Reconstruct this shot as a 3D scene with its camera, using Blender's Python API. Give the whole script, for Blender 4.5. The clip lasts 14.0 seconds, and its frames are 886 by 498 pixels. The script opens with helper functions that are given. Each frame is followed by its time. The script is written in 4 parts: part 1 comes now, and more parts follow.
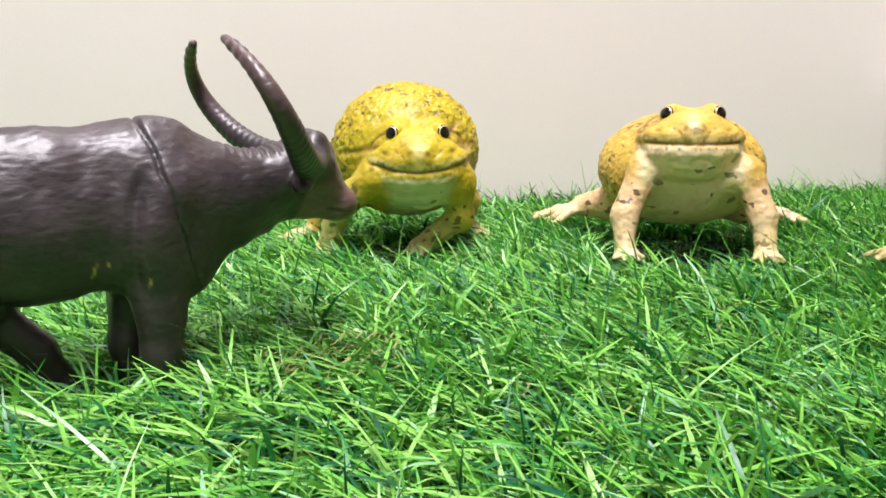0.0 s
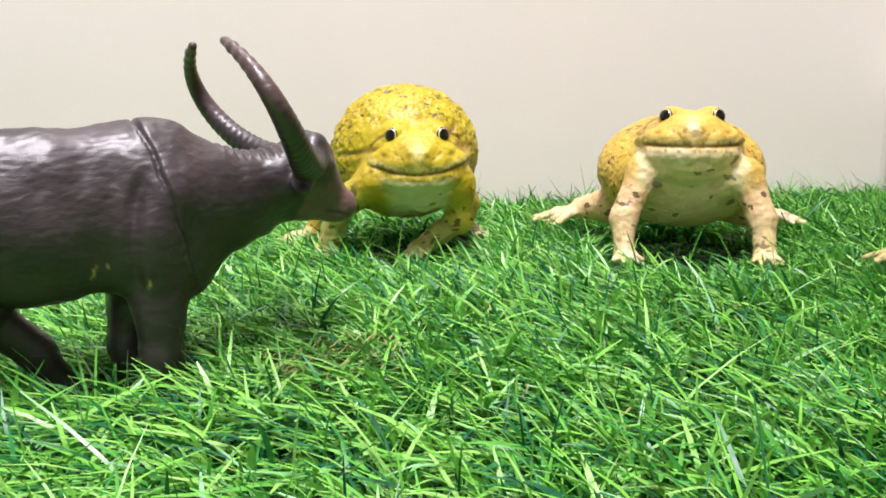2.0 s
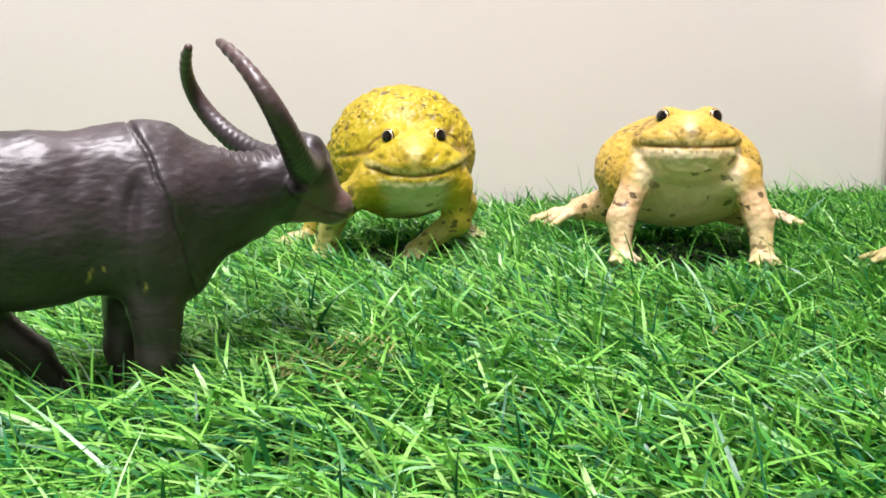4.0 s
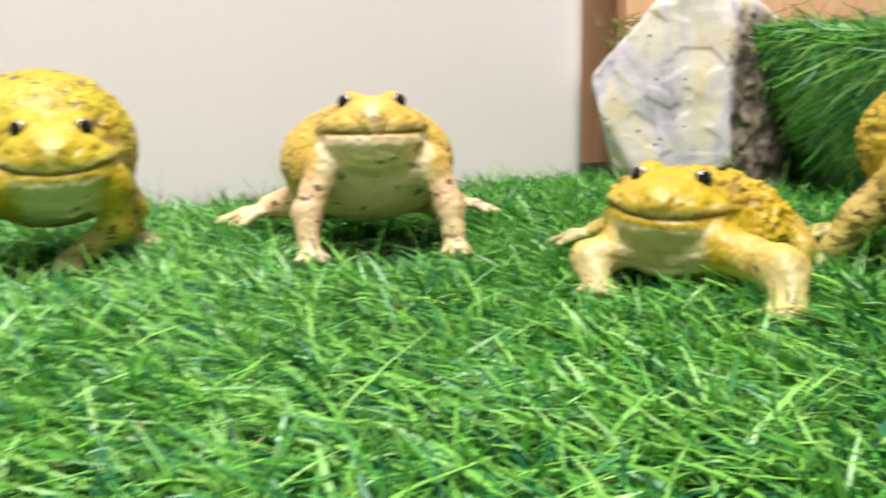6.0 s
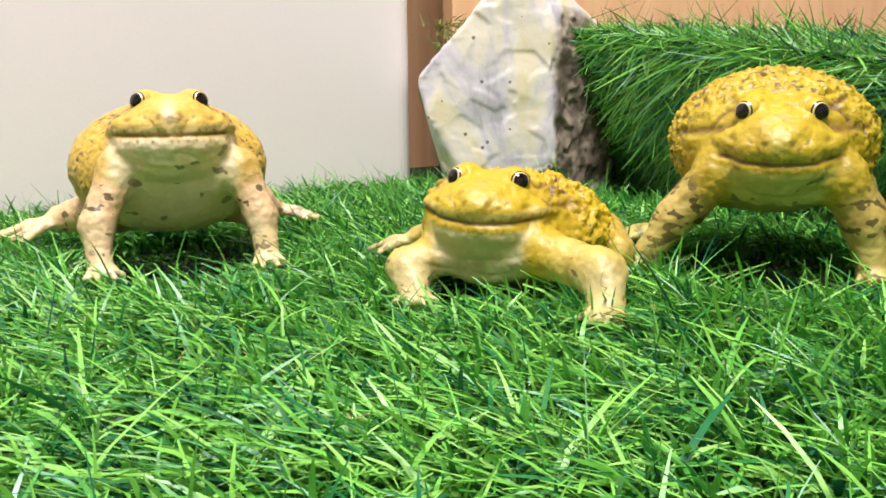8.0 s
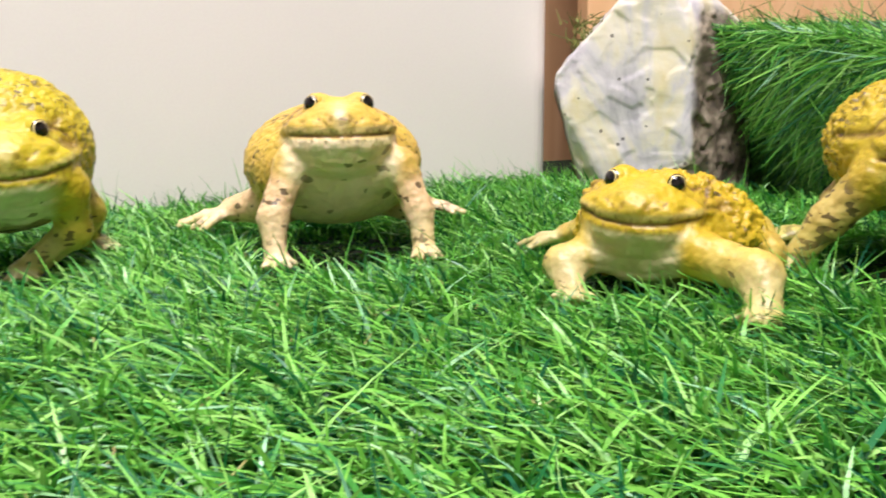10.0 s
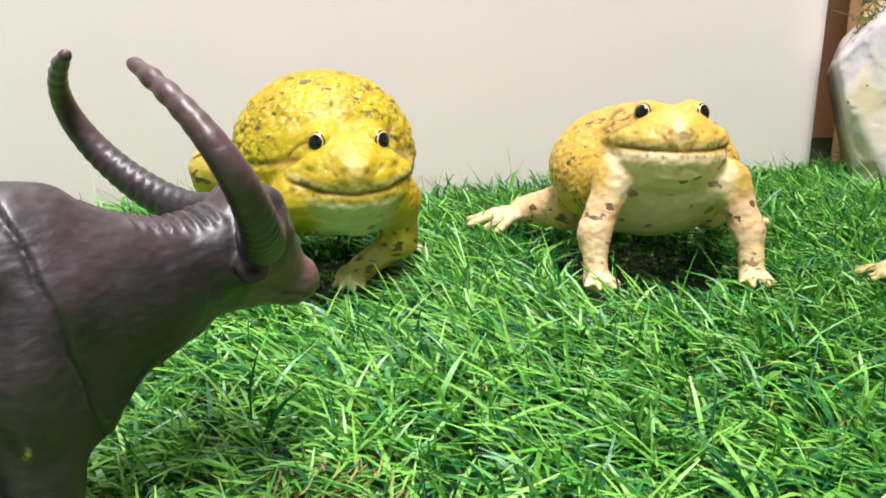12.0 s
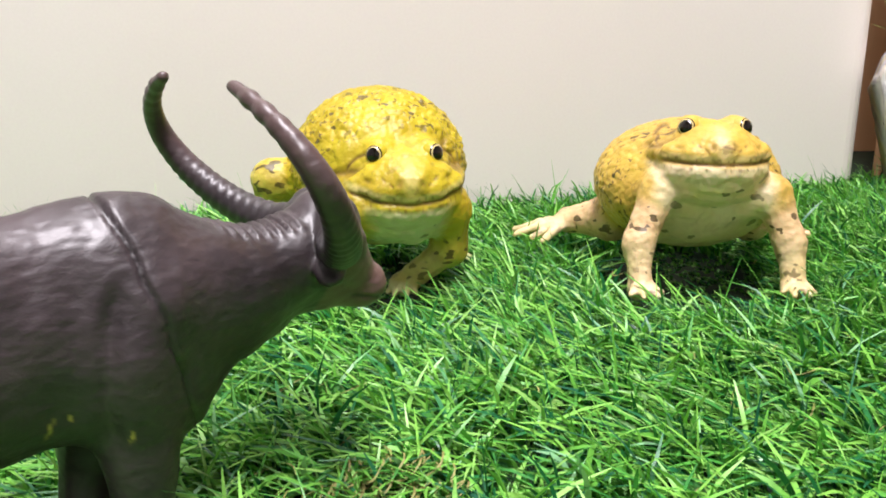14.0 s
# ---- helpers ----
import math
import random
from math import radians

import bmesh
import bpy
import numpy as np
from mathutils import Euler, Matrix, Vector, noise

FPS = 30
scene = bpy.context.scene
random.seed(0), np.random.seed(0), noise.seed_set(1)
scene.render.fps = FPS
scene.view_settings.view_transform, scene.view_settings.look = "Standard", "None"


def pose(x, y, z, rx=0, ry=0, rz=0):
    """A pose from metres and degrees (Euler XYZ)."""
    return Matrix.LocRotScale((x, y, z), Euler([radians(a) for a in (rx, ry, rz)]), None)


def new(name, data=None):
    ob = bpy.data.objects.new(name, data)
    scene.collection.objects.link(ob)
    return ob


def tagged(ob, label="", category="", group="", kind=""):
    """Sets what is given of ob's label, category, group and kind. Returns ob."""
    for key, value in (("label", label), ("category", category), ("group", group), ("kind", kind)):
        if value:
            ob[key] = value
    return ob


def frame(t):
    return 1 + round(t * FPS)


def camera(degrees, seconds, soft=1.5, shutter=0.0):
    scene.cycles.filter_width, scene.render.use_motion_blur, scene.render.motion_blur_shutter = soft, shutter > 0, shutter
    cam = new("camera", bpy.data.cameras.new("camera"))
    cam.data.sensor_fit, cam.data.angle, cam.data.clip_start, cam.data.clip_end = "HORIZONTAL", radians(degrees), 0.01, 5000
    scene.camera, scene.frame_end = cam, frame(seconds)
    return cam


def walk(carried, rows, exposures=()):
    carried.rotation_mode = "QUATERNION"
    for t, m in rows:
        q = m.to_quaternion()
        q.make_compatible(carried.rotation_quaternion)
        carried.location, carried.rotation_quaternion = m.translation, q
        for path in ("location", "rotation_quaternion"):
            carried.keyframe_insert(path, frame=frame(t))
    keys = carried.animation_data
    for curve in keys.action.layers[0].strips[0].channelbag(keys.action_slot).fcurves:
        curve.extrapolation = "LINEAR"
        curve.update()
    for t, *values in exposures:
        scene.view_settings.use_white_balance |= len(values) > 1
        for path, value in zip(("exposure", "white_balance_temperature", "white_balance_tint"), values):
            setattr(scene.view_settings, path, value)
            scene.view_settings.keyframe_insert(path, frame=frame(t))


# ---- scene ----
cam = camera(55.3, 14.0, soft=1.75, shutter=0.75)
METRES, EYE, TILT, LEAN, TURN = 0.2611, 0.094, 1.5, 0.0, 0.0
ROWS = [
    (0.0, 0.0, 0.0, 0.0, -0.18, -13.24, 0.78),
    (0.5, 0.0005, -0.0006, -0.0013, -0.2, -13.1, 0.76),
    (1.0, 0.0002, -0.0009, -0.0013, -0.19, -13.05, 0.76),
    (1.5, 0.0001, 0.0003, -0.0015, -0.2, -13.18, 0.75),
    (2.0, 0.0006, -0.001, -0.001, -0.2, -13.06, 0.75),
    (4.5, 0.004, 0.0028, 0.0003, -0.52, -13.04, 0.99),
    (5.0, 0.026, 0.0454, -0.0208, -3.93, -13.08, 0.55),
    (5.5, 0.0972, 0.0882, -0.0539, -11.13, -13.08, 0.16),
    (6.0, 0.1555, 0.1471, -0.0509, -17.68, -12.92, 0.55),
    (6.5, 0.2109, 0.1872, -0.0672, -23.16, -12.75, 0.26),
    (7.0, 0.2406, 0.2245, -0.0812, -26.8, -12.55, -0.23),
    (7.2, 0.2505, 0.2235, -0.0790, -27.4, -12.35, -0.3),
    (8.2, 0.236, 0.214, -0.064, -28.2, -12.6, -0.2),
    (9.3, 0.1700, 0.1944, -0.0410, -23.37, -13.02, 0.1),
    (9.5, 0.1604, 0.1933, -0.0378, -22.66, -12.99, 0.3),
    (10.0, 0.1345, 0.1846, -0.0376, -20.8, -13.31, 0.16),
    (10.5, 0.0793, 0.2032, -0.031, -18.3, -14.22, -0.9),
    (11.0, -0.0834, 0.3418, 0.0235, -14.94, -15.76, -2.05),
    (11.5, -0.1662, 0.3987, 0.0863, -12.04, -17.02, -0.93),
    (12.0, -0.1653, 0.3972, 0.079, -10.98, -17.33, -0.27),
    (12.5, -0.1766, 0.3832, 0.0728, -10.52, -17.16, -0.42),
    (13.0, -0.2051, 0.3565, 0.084, -9.7, -17.05, -0.3),
    (13.5, -0.2102, 0.3482, 0.0828, -9.04, -16.85, -0.21),
    (14.0, -0.2063, 0.3398, 0.0947, -8.64, -16.63, -0.1),
]
walk(cam, [(t, pose(0, 0, EYE, TILT, LEAN, TURN) @ pose(METRES * x, METRES * y, METRES * z, 90 + pitch, roll, yaw)) for t, x, y, z, yaw, pitch, roll in ROWS])

# ---- light: one ceiling panel and the soft light of the room ----
scene.view_settings.exposure = 0.0
world = bpy.data.worlds.new("room_air")
scene.world = world
world.use_nodes = True
world.node_tree.nodes["Background"].inputs[0].default_value = (1.0, 0.97, 0.94, 1)
world.node_tree.nodes["Background"].inputs[1].default_value = 0.3


def area_lamp(name, place, wide, deep, watts, colour):
    data = bpy.data.lights.new(name, "AREA")
    data.shape, data.size, data.size_y, data.energy, data.color = "RECTANGLE", wide, deep, watts, colour
    ob = new(name, data)
    ob.matrix_world = place
    return ob


area_lamp("ceiling_lamp_light", pose(-0.04, -0.20, 1.82), 0.45, 1.30, 94, (0.99, 0.925, 0.985))


# ---- materials ----
def nodes_of(name):
    m = bpy.data.materials.new(name)
    m.use_nodes = True
    nt = m.node_tree
    return m, nt, nt.nodes["Principled BSDF"]


def add(nt, kind, **values):
    n = nt.nodes.new(kind)
    for k, v in values.items():
        if k in n.inputs:
            n.inputs[k].default_value = v
    return n


def ramp(nt, fac, stops):
    r = nt.nodes.new("ShaderNodeValToRGB")
    e = r.color_ramp.elements
    while len(e) < len(stops):
        e.new(0.5)
    for el, (p, c) in zip(e, stops):
        el.position, el.color = p, (*c, 1) if len(c) == 3 else c
    nt.links.new(fac, r.inputs[0])
    return r


def mix(nt, fac, a, b, blend="MIX"):
    n = nt.nodes.new("ShaderNodeMix")
    n.data_type, n.blend_type = "RGBA", blend
    for sock, val in ((n.inputs[0], fac), (n.inputs[6], a), (n.inputs[7], b)):
        if isinstance(val, (int, float)):
            sock.default_value = val
        elif isinstance(val, tuple):
            sock.default_value = (*val, 1)
        else:
            nt.links.new(val, sock)
    return n.outputs[2]


def math_node(nt, op, a, b=0.0, clamp=False):
    n = nt.nodes.new("ShaderNodeMath")
    n.operation, n.use_clamp = op, clamp
    for sock, val in ((n.inputs[0], a), (n.inputs[1], b)):
        if isinstance(val, (int, float)):
            sock.default_value = val
        else:
            nt.links.new(val, sock)
    return n.outputs[0]


def texture(nt, kind, scale, **values):
    co = nt.nodes.new("ShaderNodeTexCoord")
    n = add(nt, kind, Scale=scale, **values)
    nt.links.new(co.outputs["Object"], n.inputs["Vector"])
    return n


def bump(nt, bsdf, height, strength, distance, under=None):
    b = add(nt, "ShaderNodeBump", Strength=strength, Distance=distance)
    nt.links.new(height, b.inputs["Height"])
    if under is not None:
        nt.links.new(under.outputs[0], b.inputs["Normal"])
    nt.links.new(b.outputs[0], bsdf.inputs["Normal"])
    return b


def plain(name, light, dark, rough, scale=40.0, grain=600.0, relief=0.15, metal=0.0):
    """A surface of two shades with stains and fine grain."""
    m, nt, bsdf = nodes_of(name)
    big = texture(nt, "ShaderNodeTexNoise", scale, Detail=5.0)
    fine = texture(nt, "ShaderNodeTexNoise", grain, Detail=3.0)
    c = ramp(nt, big.outputs[0], [(0.3, dark), (0.7, light)])
    nt.links.new(mix(nt, 0.12, c.outputs[0], fine.outputs[0], "SOFT_LIGHT"), bsdf.inputs["Base Color"])
    bsdf.inputs["Roughness"].default_value, bsdf.inputs["Metallic"].default_value = rough, metal
    bump(nt, bsdf, fine.outputs[0], relief, 0.0006)
    return m


def wood(name, light, dark):
    m, nt, bsdf = nodes_of(name)
    co = nt.nodes.new("ShaderNodeTexCoord")
    mp = nt.nodes.new("ShaderNodeMapping")
    mp.inputs["Scale"].default_value = (30.0, 30.0, 2.0)
    nt.links.new(co.outputs["Object"], mp.inputs[0])
    n = add(nt, "ShaderNodeTexNoise", Scale=2.0, Detail=6.0, Distortion=0.6)
    nt.links.new(mp.outputs[0], n.inputs["Vector"])
    c = ramp(nt, n.outputs[0], [(0.3, dark), (0.7, light)])
    nt.links.new(c.outputs[0], bsdf.inputs["Base Color"])
    bsdf.inputs["Roughness"].default_value = 0.45
    bump(nt, bsdf, n.outputs[0], 0.1, 0.001)
    return m


def grass_material():
    m, nt, bsdf = nodes_of("turf_blade")
    geo = nt.nodes.new("ShaderNodeNewGeometry")
    c = ramp(nt, geo.outputs["Random Per Island"], [
        (0.0, (0.008, 0.09, 0.045)), (0.15, (0.016, 0.17, 0.045)), (0.30, (0.07, 0.31, 0.045)), (0.54, (0.16, 0.465, 0.06)),
        (0.80, (0.23, 0.54, 0.085)), (0.94, (0.29, 0.56, 0.14)), (1.0, (0.24, 0.50, 0.30))])
    streak = texture(nt, "ShaderNodeTexNoise", 260.0, Detail=3.0)
    col = mix(nt, 0.35, c.outputs[0], streak.outputs[0], "SOFT_LIGHT")
    nt.links.new(col, bsdf.inputs["Base Color"])
    bsdf.inputs["Roughness"].default_value = 0.38
    tr = nt.nodes.new("ShaderNodeBsdfTranslucent")
    nt.links.new(col, tr.inputs[0])
    sh = nt.nodes.new("ShaderNodeMixShader")
    sh.inputs[0].default_value = 0.12
    nt.links.new(bsdf.outputs[0], sh.inputs[1])
    nt.links.new(tr.outputs[0], sh.inputs[2])
    nt.links.new(sh.outputs[0], nt.nodes["Material Output"].inputs[0])
    return m


def frog_skin(name, yellow, yellow2, limb, pale, flecks, blotch, wart):
    """Painted frog skin; the mesh's 'paint' colours say where belly (red), limbs (green) and lip (blue) are."""
    m, nt, bsdf = nodes_of(name)
    at = nt.nodes.new("ShaderNodeAttribute")
    at.attribute_name = "paint"
    sep = nt.nodes.new("ShaderNodeSeparateColor")
    nt.links.new(at.outputs["Color"], sep.inputs[0])
    belly, limbs, lip = sep.outputs[0], sep.outputs[1], sep.outputs[2]
    n1 = texture(nt, "ShaderNodeTexNoise", 45.0, Detail=4.0)
    n2 = texture(nt, "ShaderNodeTexNoise", 380.0, Detail=3.0)
    n3 = texture(nt, "ShaderNodeTexNoise", 130.0, Detail=5.0)
    back = ramp(nt, n1.outputs[0], [(0.32, yellow2), (0.66, yellow)]).outputs[0]
    back = mix(nt, ramp(nt, n3.outputs[0], [(0.36, (0.14, 0.14, 0.14)), (0.50, (0, 0, 0))]).outputs[0], back, tuple(v * f for v, f in zip(yellow2, (0.62, 0.55, 0.8))))
    limb_c = mix(nt, ramp(nt, n1.outputs[0], [(0.4, (0, 0, 0)), (0.65, (1, 1, 1))]).outputs[0], limb, tuple(min(1, v * 1.12 + 0.03) for v in limb))
    pale_c = mix(nt, ramp(nt, n1.outputs[0], [(0.35, (0, 0, 0)), (0.7, (1, 1, 1))]).outputs[0], pale, (pale[0] * 0.92, pale[1] * 0.95, pale[2] * 0.62))
    limb_c = mix(nt, ramp(nt, n3.outputs[0], [(0.36, (0.55, 0.55, 0.55)), (0.50, (0, 0, 0))]).outputs[0], limb_c, tuple(v * f for v, f in zip(limb, (0.66, 0.55, 0.45))))
    pale_c = mix(nt, ramp(nt, n3.outputs[0], [(0.36, (0.5, 0.5, 0.5)), (0.5, (0, 0, 0))]).outputs[0], pale_c, tuple(v * f for v, f in zip(pale, (0.82, 0.78, 0.66))))
    col = mix(nt, limbs, back, limb_c)
    col = mix(nt, belly, col, pale_c)
    # short dark flecks between the warts of the back
    wob = texture(nt, "ShaderNodeTexNoise", 160.0, Detail=2.0)
    vm = nt.nodes.new("ShaderNodeVectorMath")
    vm.operation = "MULTIPLY_ADD"
    vm.inputs[1].default_value = (0.006, 0.006, 0.006)
    nt.links.new(wob.outputs[1], vm.inputs[0])
    co = nt.nodes.new("ShaderNodeTexCoord")
    squash = nt.nodes.new("ShaderNodeMapping")
    squash.inputs["Scale"].default_value = (0.62, 0.85, 1.15)
    nt.links.new(co.outputs["Object"], squash.inputs[0])
    nt.links.new(squash.outputs[0], vm.inputs[2])

    def cells(scale, size, share):
        v = add(nt, "ShaderNodeTexVoronoi", Scale=scale, Randomness=1.0)
        nt.links.new(vm.outputs[0], v.inputs["Vector"])
        s = nt.nodes.new("ShaderNodeSeparateColor")
        nt.links.new(v.outputs["Color"], s.inputs[0])
        near = math_node(nt, "LESS_THAN", v.outputs["Distance"], math_node(nt, "MULTIPLY", s.outputs[1], size))
        return math_node(nt, "MULTIPLY", near, math_node(nt, "LESS_THAN", s.outputs[0], share))

    on_back = math_node(nt, "MULTIPLY", cells(330.0, 0.50, 0.5 * flecks), at.outputs["Alpha"])
    spots = add(nt, "ShaderNodeTexNoise", Scale=210.0, Detail=1.5)
    nt.links.new(squash.outputs[0], spots.inputs["Vector"])
    big = math_node(nt, "GREATER_THAN", spots.outputs[0], 0.70 - 0.17 * blotch)
    on_limb = math_node(nt, "MULTIPLY", big, math_node(nt, "MULTIPLY", limbs, math_node(nt, "SUBTRACT", 1.0, math_node(nt, "MULTIPLY", belly, 0.5))))
    on_belly = math_node(nt, "MULTIPLY", cells(150.0, 0.44, blotch), math_node(nt, "MULTIPLY", belly, 0.75))
    dashes = texture(nt, "ShaderNodeTexNoise", 210.0, Detail=2.0)
    edge = add(nt, "ShaderNodeTexVoronoi", Scale=185.0, Randomness=1.0)
    edge.feature = "DISTANCE_TO_EDGE"
    nt.links.new(vm.outputs[0], edge.inputs["Vector"])
    crack = math_node(nt, "MULTIPLY", math_node(nt, "LESS_THAN", edge.outputs["Distance"], 0.075), math_node(nt, "GREATER_THAN", dashes.outputs[0], 0.66 - 0.16 * flecks))
    on_back = math_node(nt, "MAXIMUM", on_back, math_node(nt, "MULTIPLY", crack, math_node(nt, "MULTIPLY", at.outputs["Alpha"], 0.85)))
    dark = math_node(nt, "MAXIMUM", math_node(nt, "MAXIMUM", on_back, on_limb), on_belly)
    dark = math_node(nt, "MULTIPLY", dark, 0.86)
    col = mix(nt, dark, col, (0.055, 0.035, 0.010))
    col = mix(nt, math_node(nt, "MULTIPLY", lip, math_node(nt, "ADD", n3.outputs[0], 0.35, True)), col, (0.10, 0.045, 0.012))
    nt.links.new(col, bsdf.inputs["Base Color"])
    bsdf.inputs["Roughness"].default_value = 0.47
    bsdf.inputs["Subsurface Weight"].default_value = 0.08
    bsdf.inputs["Subsurface Radius"].default_value = (0.004, 0.002, 0.001)
    v2 = texture(nt, "ShaderNodeTexVoronoi", 260.0)
    rough_part = at.outputs["Alpha"]
    b1 = bump(nt, bsdf, math_node(nt, "MULTIPLY", math_node(nt, "SUBTRACT", 1.0, v2.outputs["Distance"]), rough_part), wart, 0.0022)
    b2 = bump(nt, bsdf, n3.outputs[0], 0.22, 0.0022, b1)
    bump(nt, bsdf, n2.outputs[0], 0.4, 0.0010, b2)
    return m


def toy_plastic():
    """Dark purplish-brown painted vinyl, greyer on the back, red-brown on the snout, horn tips lightened as by rim
    light, with a few scuffs of yellow paint.
    """
    m, nt, bsdf = nodes_of("buffalo_vinyl")
    at = nt.nodes.new("ShaderNodeAttribute")
    at.attribute_name = "paint"
    sep = nt.nodes.new("ShaderNodeSeparateColor")
    nt.links.new(at.outputs["Color"], sep.inputs[0])
    n1 = texture(nt, "ShaderNodeTexNoise", 55.0, Detail=5.0)
    n2 = texture(nt, "ShaderNodeTexNoise", 500.0, Detail=4.0)
    base = ramp(nt, n1.outputs[0], [(0.3, (0.014, 0.010, 0.011)), (0.7, (0.044, 0.030, 0.034))]).outputs[0]
    col = mix(nt, sep.outputs[0], base, (0.105, 0.060, 0.053))
    col = mix(nt, math_node(nt, "MULTIPLY", sep.outputs[1], 0.8), col, (0.012, 0.009, 0.010))
    col = mix(nt, sep.outputs[2], col, (0.45, 0.36, 0.07))
    nt.links.new(col, bsdf.inputs["Base Color"])
    r = ramp(nt, n1.outputs[0], [(0.3, (0.40, 0.40, 0.40)), (0.7, (0.56, 0.56, 0.56))])
    nt.links.new(r.outputs[0], bsdf.inputs["Roughness"])
    bsdf.inputs["Coat Weight"].default_value, bsdf.inputs["Coat Roughness"].default_value = 0.28, 0.24
    co = nt.nodes.new("ShaderNodeTexCoord")
    mp = nt.nodes.new("ShaderNodeMapping")
    mp.inputs["Rotation"].default_value = (0.0, 0.5, 0.0)
    mp.inputs["Scale"].default_value = (0.62, 1.0, 1.35)
    nt.links.new(co.outputs["Object"], mp.inputs[0])
    hair = add(nt, "ShaderNodeTexNoise", Scale=330.0, Detail=4.0, Distortion=0.4)
    nt.links.new(mp.outputs[0], hair.inputs["Vector"])
    b1 = bump(nt, bsdf, hair.outputs[0], 0.22, 0.0012)
    bump(nt, bsdf, n2.outputs[0], 0.15, 0.0008, b1)
    return m


def stone_material():
    m, nt, bsdf = nodes_of("rough_stone")
    co = nt.nodes.new("ShaderNodeTexCoord")
    mp = nt.nodes.new("ShaderNodeMapping")
    mp.inputs["Rotation"].default_value = (0.0, 0.35, 0.0)
    mp.inputs["Scale"].default_value = (1.0, 1.0, 0.5)
    nt.links.new(co.outputs["Object"], mp.inputs[0])
    n1 = add(nt, "ShaderNodeTexNoise", Scale=13.0, Detail=6.0, Roughness=0.60, Distortion=1.6)
    nt.links.new(mp.outputs[0], n1.inputs["Vector"])
    n2 = texture(nt, "ShaderNodeTexNoise", 70.0, Detail=8.0)
    n3 = texture(nt, "ShaderNodeTexNoise", 420.0, Detail=4.0)
    v = texture(nt, "ShaderNodeTexVoronoi", 55.0)
    pale = ramp(nt, n1.outputs[0], [(0.34, (0.40, 0.38, 0.40)), (0.43, (0.56, 0.53, 0.53)), (0.50, (0.66, 0.61, 0.49)), (0.64, (0.64, 0.55, 0.29))]).outputs[0]
    col = mix(nt, 0.2, pale, n2.outputs[0], "SOFT_LIGHT")
    at = nt.nodes.new("ShaderNodeAttribute")
    at.attribute_name = "paint"
    sep = nt.nodes.new("ShaderNodeSeparateColor")
    nt.links.new(at.outputs["Color"], sep.inputs[0])
    brown = ramp(nt, n2.outputs[0], [(0.35, (0.05, 0.038, 0.025)), (0.52, (0.17, 0.135, 0.09)), (0.7, (0.38, 0.32, 0.23))]).outputs[0]
    col = mix(nt, sep.outputs[0], col, brown)
    fleck = math_node(nt, "LESS_THAN", v.outputs["Distance"], 0.085)
    col = mix(nt, math_node(nt, "MULTIPLY", fleck, 0.8), col, (0.05, 0.045, 0.04))
    nt.links.new(col, bsdf.inputs["Base Color"])
    bsdf.inputs["Roughness"].default_value = 0.75
    b1 = bump(nt, bsdf, n2.outputs[0], 0.12, 0.0025)
    bump(nt, bsdf, n3.outputs[0], 0.2, 0.0008, b1)
    return m


WHITE = plain("white_panel", (0.74, 0.69, 0.65), (0.705, 0.65, 0.605), 0.30, 3.0, 500.0, 0.03)
# grey of the added, unseen room shell, set to limit its bounce light
BOUNCE_GREY = plain("bounce_grey", (0.30, 0.29, 0.285), (0.26, 0.25, 0.245), 0.7, 3.0, 300.0, 0.05)
BACKING = plain("turf_backing", (0.012, 0.035, 0.012), (0.005, 0.015, 0.006), 0.9, 60.0)
FLOOR_MAT = plain("floor_tile", (0.24, 0.22, 0.20), (0.18, 0.17, 0.15), 0.4, 4.0)
# the orange boards' wood again, with the recess shade mixed into its brown
SHADED_TAN = wood("shaded_tan_board", (0.60, 0.38, 0.21), (0.50, 0.30, 0.15))
ORANGE = wood("orange_board", (0.85, 0.54, 0.28), (0.78, 0.46, 0.22))
TRIM = plain("lamp_trim", (0.8, 0.8, 0.8), (0.74, 0.74, 0.74), 0.4)
BLADE = grass_material()
STONE = stone_material()
VINYL = toy_plastic()
EYE_BLACK = plain("eye_black", (0.010, 0.007, 0.005), (0.004, 0.003, 0.002), 0.06, 200.0, 900.0, 0.0)
EYE_GOLD = plain("eye_gold", (0.60, 0.50, 0.24), (0.42, 0.33, 0.12), 0.25, 300.0, 900.0, 0.05)
STRAW = plain("straw_fibre", (0.26, 0.27, 0.07), (0.16, 0.14, 0.04), 0.6, 300.0)


# ---- shaping helpers: lengths in millimetres, joined softly and skinned ----
def ell(c, r, turn=(0, 0, 0)):
    inv = np.array(Euler([radians(a) for a in turn]).to_matrix()).T
    c, r = np.array(c, float), np.array(r, float)

    def f(p):
        q = (p - c) @ inv.T
        k0 = np.sqrt(((q / r) ** 2).sum(-1))
        k1 = np.sqrt(((q / r ** 2) ** 2).sum(-1)) + 1e-9
        return k0 * (k0 - 1.0) / k1
    return f


def limb(a, b, ra, rb):
    a, b = np.array(a, float), np.array(b, float)
    ab = b - a

    def f(p):
        h = np.clip(((p - a) @ ab) / (ab @ ab), 0, 1)
        return np.sqrt(((p - a - h[..., None] * ab) ** 2).sum(-1)) - (ra + (rb - ra) * h)
    return f


def chain(points, radii):
    return [limb(points[i], points[i + 1], radii[i], radii[i + 1]) for i in range(len(points) - 1)]


def blend(fs, p, k):
    d = fs[0](p)
    for f in fs[1:]:
        e = f(p)
        h = np.clip(0.5 + 0.5 * (e - d) / k, 0, 1)
        d = e + (d - e) * h - k * h * (1 - h)
    return d


